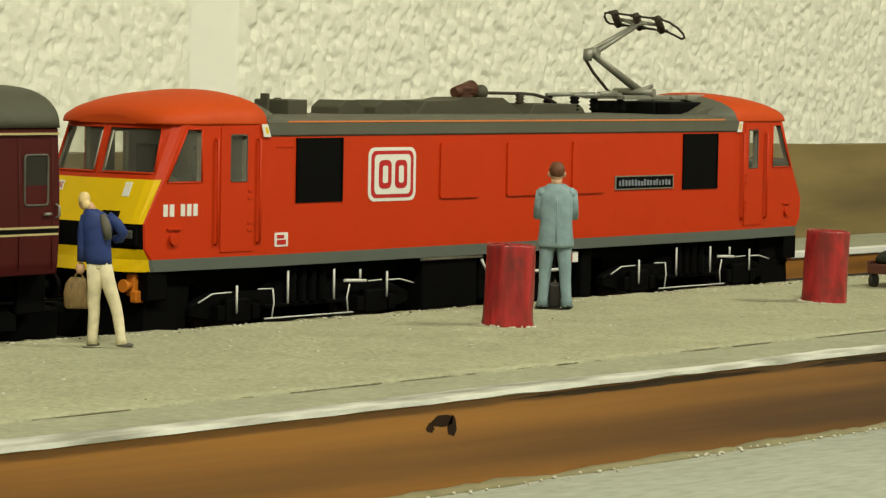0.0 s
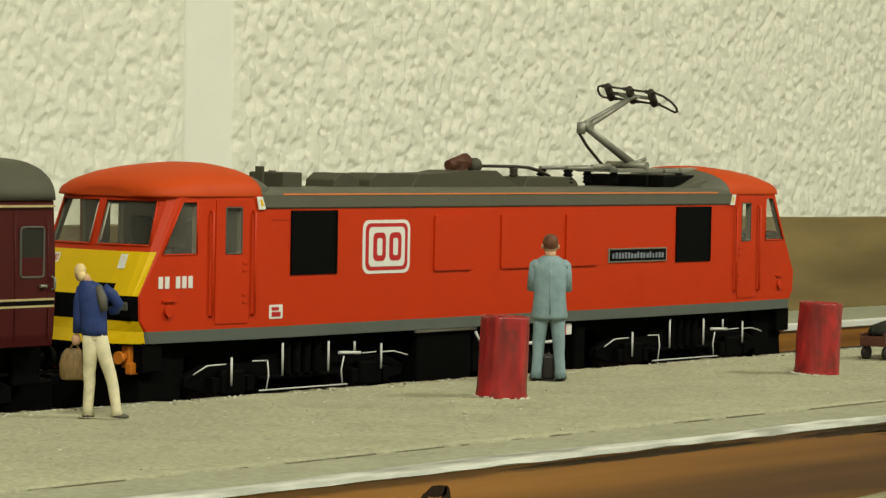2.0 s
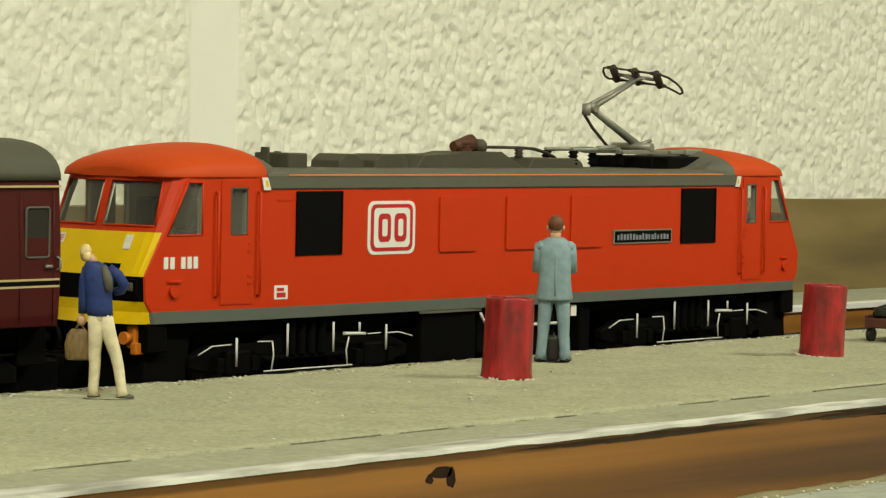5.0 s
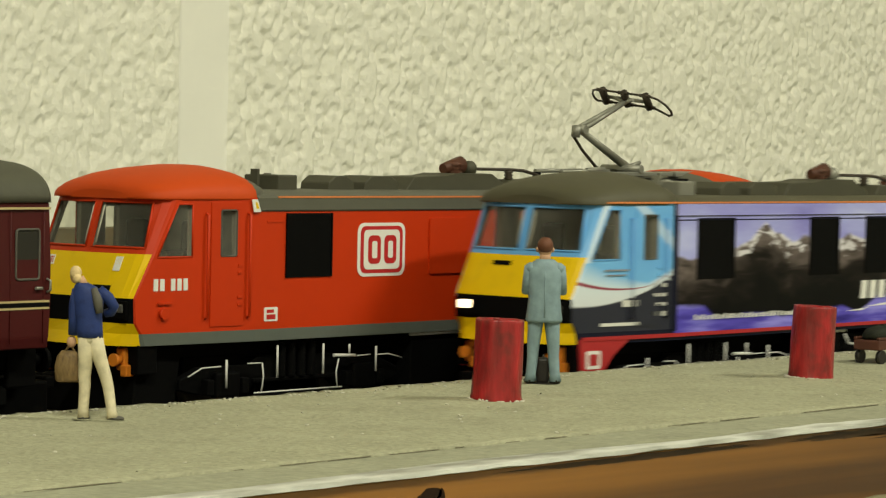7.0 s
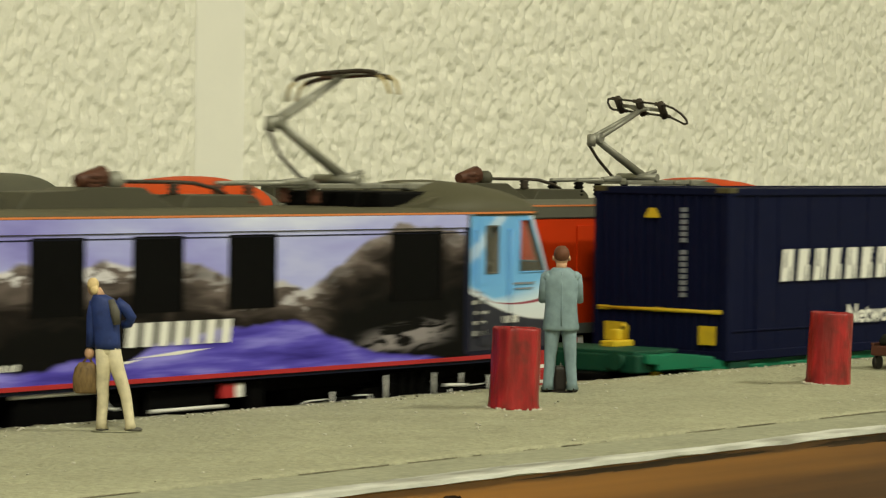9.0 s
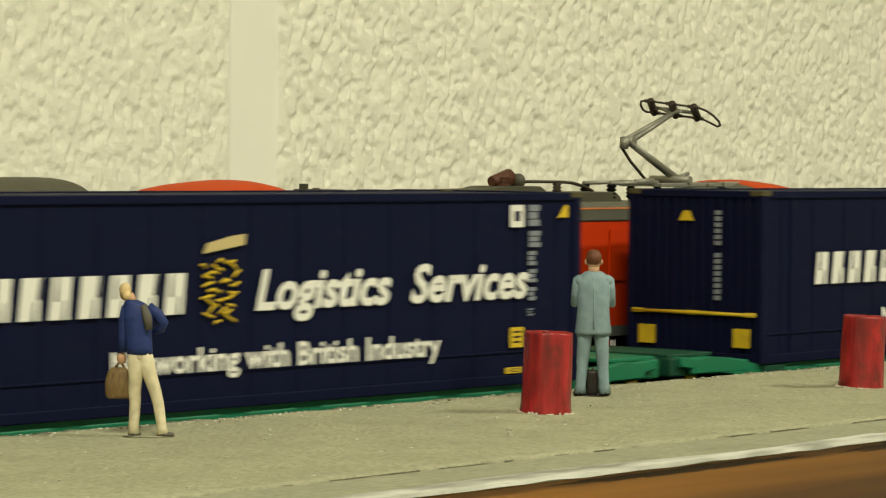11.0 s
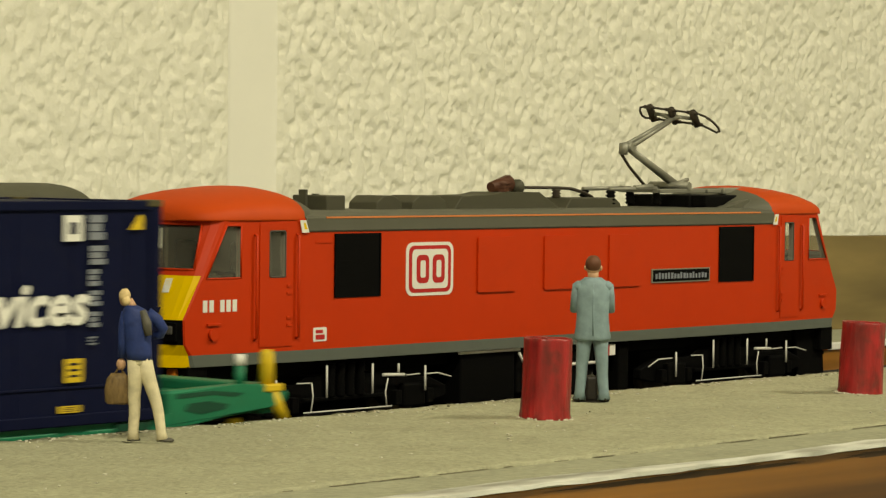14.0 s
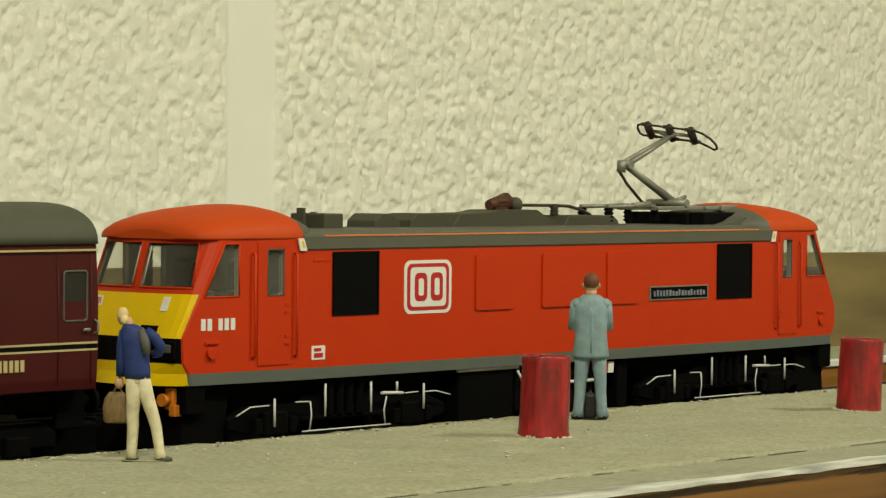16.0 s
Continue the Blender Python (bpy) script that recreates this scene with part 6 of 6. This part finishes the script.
box_a = container()
box_b = copy_thing(box_a, at(0, 0, 0))
wagon_a = wagon(False)
wagon_b = wagon(True)
tagged(box_a, "dark blue freight container with white lettering, behind the locomotive")
tagged(box_b, "dark blue freight container with white lettering, on the last wagon")
tagged(wagon_a, "green container flat wagon coupled behind the locomotive")
tagged(wagon_b, "green container flat wagon at the train's end")


# ---- drums and figures on the platform ----
def drum(label):
    d = thing("oil_drum", label, "drum", "drums on the platform")
    bm = bmesh.new()
    def dent(k, z):
        a = 2 * math.pi * (k % 28) / 28
        return 0.16 * noise.noise((1.6 * math.cos(a), 1.6 * math.sin(a), z * 0.22)) + 0.06 * noise.noise((5 * math.cos(a), 5 * math.sin(a), z * 0.7))

    prof = [(4.8, 0.0), (4.7, 0.5), (4.58, 1.2), (4.54, 3.0), (4.5, 5.0), (4.48, 7.4), (4.44, 9.8), (4.4, 12.0), (4.38, 13.7), (4.42, 14.5), (4.3, 14.8), (4.0, 14.75), (3.9, 14.3)]
    n = 28
    rings = [[((r + dent(k, z)) * math.cos(2 * math.pi * k / n), (r + dent(k, z)) * math.sin(2 * math.pi * k / n), z + (0.18 * noise.noise((k * 0.9, z, 3.0)) if z > 14 or z < 1 else 0.0)) for k in range(n)] for r, z in prof]
    loft(bm, rings, 0)
    part("barrel", bm, DRUM, d)
    bm = bmesh.new()
    loft(bm, [[(3.95 * math.cos(2 * math.pi * k / 24), 3.95 * math.sin(2 * math.pi * k / 24), z) for k in range(24)] for z in (14.2, 14.5)], 0)
    tube(bm, [(2.2, 0.6, 14.4), (2.2, 0.6, 14.8)], 0.6, 0, 8)
    part("lid", bm, DRUMTOP, d)
    bm = bmesh.new()
    rng = random.Random(3)
    for k in range(64):
        a = rng.uniform(0, 6.28)
        r = 4.5 + rng.uniform(-0.1, 0.5)
        ball(bm, (r * math.cos(a), r * math.sin(a), 0.1), (rng.uniform(0.2, 0.7), rng.uniform(0.2, 0.6), rng.uniform(0.15, 0.5)), 0, 6, 4)
    part("plaster_bed", bm, PLASTER, d, "crumbs of pale filler round the foot")
    return d


drum_a = drum("red hand-painted oil drum standing beside the suited figure")


def leaning(x, y, z, turn, lean):
    m = at(x, y, z, turn)
    return Matrix.Translation(m.to_translation()) @ Matrix.Rotation(math.radians(lean), 4, Vector((0.77, 0.64, 0))) @ m.to_3x3().to_4x4()


drum_a.matrix_basis = leaning(12.1, -54.6, PLAT_Z - 0.15, 40, 1.6)
drum_b = copy_thing(drum_a, leaning(107.7, -60.9, PLAT_Z - 0.2, 160, 2.6))
tagged(drum_b, "red hand-painted oil drum standing alone near the trolley")


def suited_figure():
    """Standing model figure in a suit seen from behind, arms folded in front. Faces +y; one plain mesh."""
    bm = bmesh.new()
    for s in (-1, 1):
        tube(bm, [(s * 2.35, 0.0, 0.5), (s * 2.3, 0.0, 2.0), (s * 2.0, 0.2, 5.4), (s * 1.95, 0.3, 7.2), (s * 1.7, 0.1, 10.4), (s * 1.5, 0.0, 13.5)], [1.25, 1.0, 1.1, 1.2, 1.4, 1.7], 0, 12)
        ball(bm, (s * 2.5, 0.9, 0.6), (1.2, 2.2, 0.75), 3)
    # jacket
    rings = []
    for z, a, b in ((12.0, 3.4, 2.3), (12.5, 3.6, 2.4), (14.4, 3.3, 2.3), (17.0, 3.1, 2.3), (20.0, 3.35, 2.4), (22.2, 3.45, 2.2), (23.4, 2.7, 1.8), (24.2, 1.6, 1.4)):
        rings.append([(a * math.copysign(abs(math.cos(t)) ** 0.8, math.cos(t)), b * math.sin(t), z) for t in [2 * math.pi * j / 20 for j in range(20)]])
    loft(bm, rings, 0)
    for s in (-1, 1):
        tube(bm, [(s * 2.9, 0, 22.8), (s * 3.2, 0.2, 20.4), (s * 3.35, 0.8, 18.0), (s * 2.3, 2.3, 18.2), (s * 0.2, 3.2, 18.2)], [1.1, 1.1, 1.1, 1.0, 1.0], 0, 10)
        ball(bm, (s * 2.5, 0, 22.4), (1.4, 1.5, 1.2), 0)
    tube(bm, [(0, 0.1, 23.6), (0, 0.3, 25.2)], 1.1, 1, 10)
    ball(bm, (0, 0.5, 26.3), (1.42, 1.75, 2.0), 1)
    ball(bm, (0, 0.1, 26.8), (1.55, 1.8, 1.75), 2)
    for s in (-1, 1):
        ball(bm, (s * 1.5, 0.5, 26.0), (0.3, 0.5, 0.6), 1, 6, 5)
    tube(bm, [(0, -1.9, 23.2), (0, -2.42, 20.0), (0, -2.36, 17.0), (0, -2.36, 13.0)], [0.12, 0.14, 0.14, 0.18], 0, 6)
    ball(bm, (0, 1.9, 18.2), (1.6, 0.9, 0.9), 1, 8, 6)
    # case between the feet and a strap
    box(bm, -1.25, 1.25, 0.4, 3.2, 0.0, 5.0, 0.6, 3)
    tube(bm, [(-0.3, 1.0, 4.2), (0.1, 0.4, 5.6), (0.5, 1.0, 4.2)], 0.22, 4, 6)
    ball(bm, (0, 0.3, 0.08), (3.2, 2.2, 0.12), 3)
    ob = part("suited_figurine", bm, [SUIT, SKIN, HAIR, SHOE, STRAP])
    return tagged(ob, "painted model figure in a blue-grey suit with case", "figurine", "platform figures")


def leaning_figure():
    """Model figure in a blue jumper and cream trousers, bag in one hand, bent aside. Faces +y; one plain mesh."""
    bm = bmesh.new()
    tube(bm, [(-1.5, 0, 0.4), (-1.55, 0.1, 1.6), (-1.35, 0.25, 5.5), (-1.45, 0.35, 7.4), (-1.3, 0.2, 10.0), (-1.2, 0, 13.6)], [1.0, 0.85, 0.95, 1.05, 1.2, 1.45], 0, 12)
    tube(bm, [(3.3, -0.4, 0.4), (3.1, -0.2, 1.6), (2.45, 0.3, 5.4), (1.95, 0.5, 7.2), (0.9, 0.3, 10.4), (0.0, 0, 13.6)], [1.0, 0.8, 0.92, 1.0, 1.2, 1.45], 0, 12)
    ball(bm, (-0.6, 0, 13.2), (2.1, 1.45, 1.1), 0)
    ball(bm, (-1.5, 0.6, 0.4), (1.1, 1.7, 0.5), 5)
    ball(bm, (3.7, -0.2, 0.4), (1.5, 1.1, 0.45), 5)
    rings = []
    for z, cx, a, b in ((13.5, -0.6, 2.1, 1.6), (14.6, -0.7, 2.15, 1.6), (17.0, -0.9, 2.2, 1.65), (19.4, -0.9, 2.5, 1.7), (20.8, -1.1, 2.5, 1.6), (21.8, -1.5, 1.8, 1.3), (22.4, -2.0, 1.0, 1.0)):
        rings.append([(cx + a * math.cos(t), b * math.sin(t), z) for t in [2 * math.pi * j / 18 for j in range(18)]])
    loft(bm, rings, 1)
    tube(bm, [(-2.7, 0.2, 21.2), (-3.2, 0.4, 19.0), (-3.3, 0.7, 16.4), (-3.5, 0.9, 13.8)], [1.0, 1.0, 0.95, 0.8], 1, 10)
    ball(bm, (-3.7, 0.9, 12.7), (0.8, 0.8, 1.0), 2)
    tube(bm, [(0.6, 0.2, 21.2), (2.2, 0.4, 20.0), (3.1, 0.8, 18.6), (2.6, 1.5, 17.6), (1.6, 1.8, 17.4)], [1.0, 1.0, 0.9, 0.8, 0.7], 1, 10)
    tube(bm, [(-1.9, 0.2, 21.9), (-2.6, 0.4, 23.2)], [0.9, 0.8], 2, 10)
    ball(bm, (-3.2, 0.6, 23.5), (0.9, 1.1, 1.3), 2)
    ball(bm, (-3.1, 0.1, 24.0), (0.98, 1.1, 1.2), 3)
    ball(bm, (-2.8, -0.5, 23.2), (0.7, 0.6, 0.9), 3)
    # strap, satchel and the hand bag
    tube(bm, [(0.0, -1.3, 21.6), (0.7, -1.75, 19.6), (1.0, -1.65, 17.6)], [0.5, 0.8, 0.6], 6, 8)
    rings = []
    for z, k in ((6.1, 0.8), (6.5, 1.0), (8.6, 1.05), (10.2, 0.9), (11.2, 0.55)):
        rings.append([(-4.2 + 2.15 * k * math.copysign(abs(math.cos(t)) ** 0.7, math.cos(t)), 1.2 + 1.0 * k * math.sin(t), z) for t in [2 * math.pi * j / 14 for j in range(14)]])
    loft(bm, rings, 4)
    tube(bm, [(-4.9, 1.2, 10.8), (-3.9, 1.0, 12.4), (-3.1, 1.2, 10.8)], 0.25, 4, 6)
    ball(bm, (1.0, 0.2, 0.1), (4.4, 2.2, 0.14), 7)
    ob = part("leaning_figurine", bm, [TROUSER, JUMPER, SKIN, BLOND, BAG, STRAP, STRAP, STONE])
    return tagged(ob, "painted model figure in blue jumper holding a tan bag", "figurine", "platform figures")


suited_figure().matrix_basis = at(48.35, -37.5, PLAT_Z, -50)
leaning_figure().matrix_basis = at(-73.85, -38.5, PLAT_Z, -50)


def trolley():
    t = thing("luggage_trolley", "dark brown luggage trolley with a green load", "trolley")
    bm = bmesh.new()
    box(bm, -7.5, 24, -3.2, 3.2, 3.0, 5.2, 0.3)
    for y in (-3.2, 2.6):
        box(bm, -7.5, 24, y, y + 0.6, 5.2, 5.8, 0.15)
    part("deck", bm, TROLLEYWOOD, t)
    for x in (-5.5, 20.0):
        for y in (-2.6, 2.6):
            bm = bmesh.new()
            tube(bm, [(x, y - 0.5, 1.5), (x, y + 0.5, 1.5)], 1.5, 0, 14)
            part("wheel", bm, SHOE, t)
    bm = bmesh.new()
    rings = []
    for z, k in ((5.2, 0.95), (6.2, 1.0), (7.4, 0.9), (8.2, 0.6)):
        rings.append([(8.2 + 15.4 * k * math.copysign(abs(math.cos(a)) ** 0.5, math.cos(a)), 2.8 * k * math.copysign(abs(math.sin(a)) ** 0.5, math.sin(a)), z + 0.3 * noise.noise((a * 2, z, 1))) for a in [2 * math.pi * j / 20 for j in range(20)]])
    loft(bm, rings, 0)
    part("load", bm, LOAD, t, "dark green covered load")
    return t


LOAD = paint("load_green", (0.010, 0.012, 0.006), 0.8, var=0.35, scale=400, bump=0.4)
trolley().matrix_basis = at(159.1, -47.2, PLAT_Z)

# ---- ceiling lights of the room ----
for lx, ly, lz in LAMPS:
    cl = thing("ceiling_light", "white ceiling light with glowing diffuser", "ceiling light", "ceiling lights")
    cl.matrix_basis = at(lx * 1000, ly * 1000, 1350)
    bm = bmesh.new()
    box(bm, -320, 320, -70, 70, -30, 0, 4)
    part("housing", bm, CEIL, cl)
    bm = bmesh.new()
    box(bm, -300, 300, -55, 55, -36, -30.5, 2)
    part("diffuser", bm, LAMPGLOW, cl, "glowing diffuser")
    area_lamp("ceiling_lamp", (lx, ly, 1.31), (lx, ly, 0.0), 0.6, 0.11, 31.0, LAMP_COLOUR)


# ---- what moves ----
def motions():
    # offset of the train along the track
    rows = [(0.0, 935.0), (6.0, 200.5), (6.5, 139.8), (7.0, 79.6), (7.5, 18.6), (8.0, -43.4), (8.5, -105.0), (9.0, -167.2), (9.5, -229.6), (10.0, -291.0), (10.75, -381.0),
            (11.5, -468.8), (12.0, -529.5), (12.5, -591.5), (13.0, -652.5), (13.5, -712.7), (14.0, -775.9), (14.5, -838.2), (16.0, -1024.2)]
    for ob, off, z in ((blue_loco, MID, 0.0), (wagon_a, 390.9, 0.0), (wagon_b, 636.0, 0.0), (box_a, 390.9, CZ0), (box_b, 636.0, CZ0)):
        walk(ob, [(t, at(s + off, 0.0, z)) for t, s in rows])


motions()
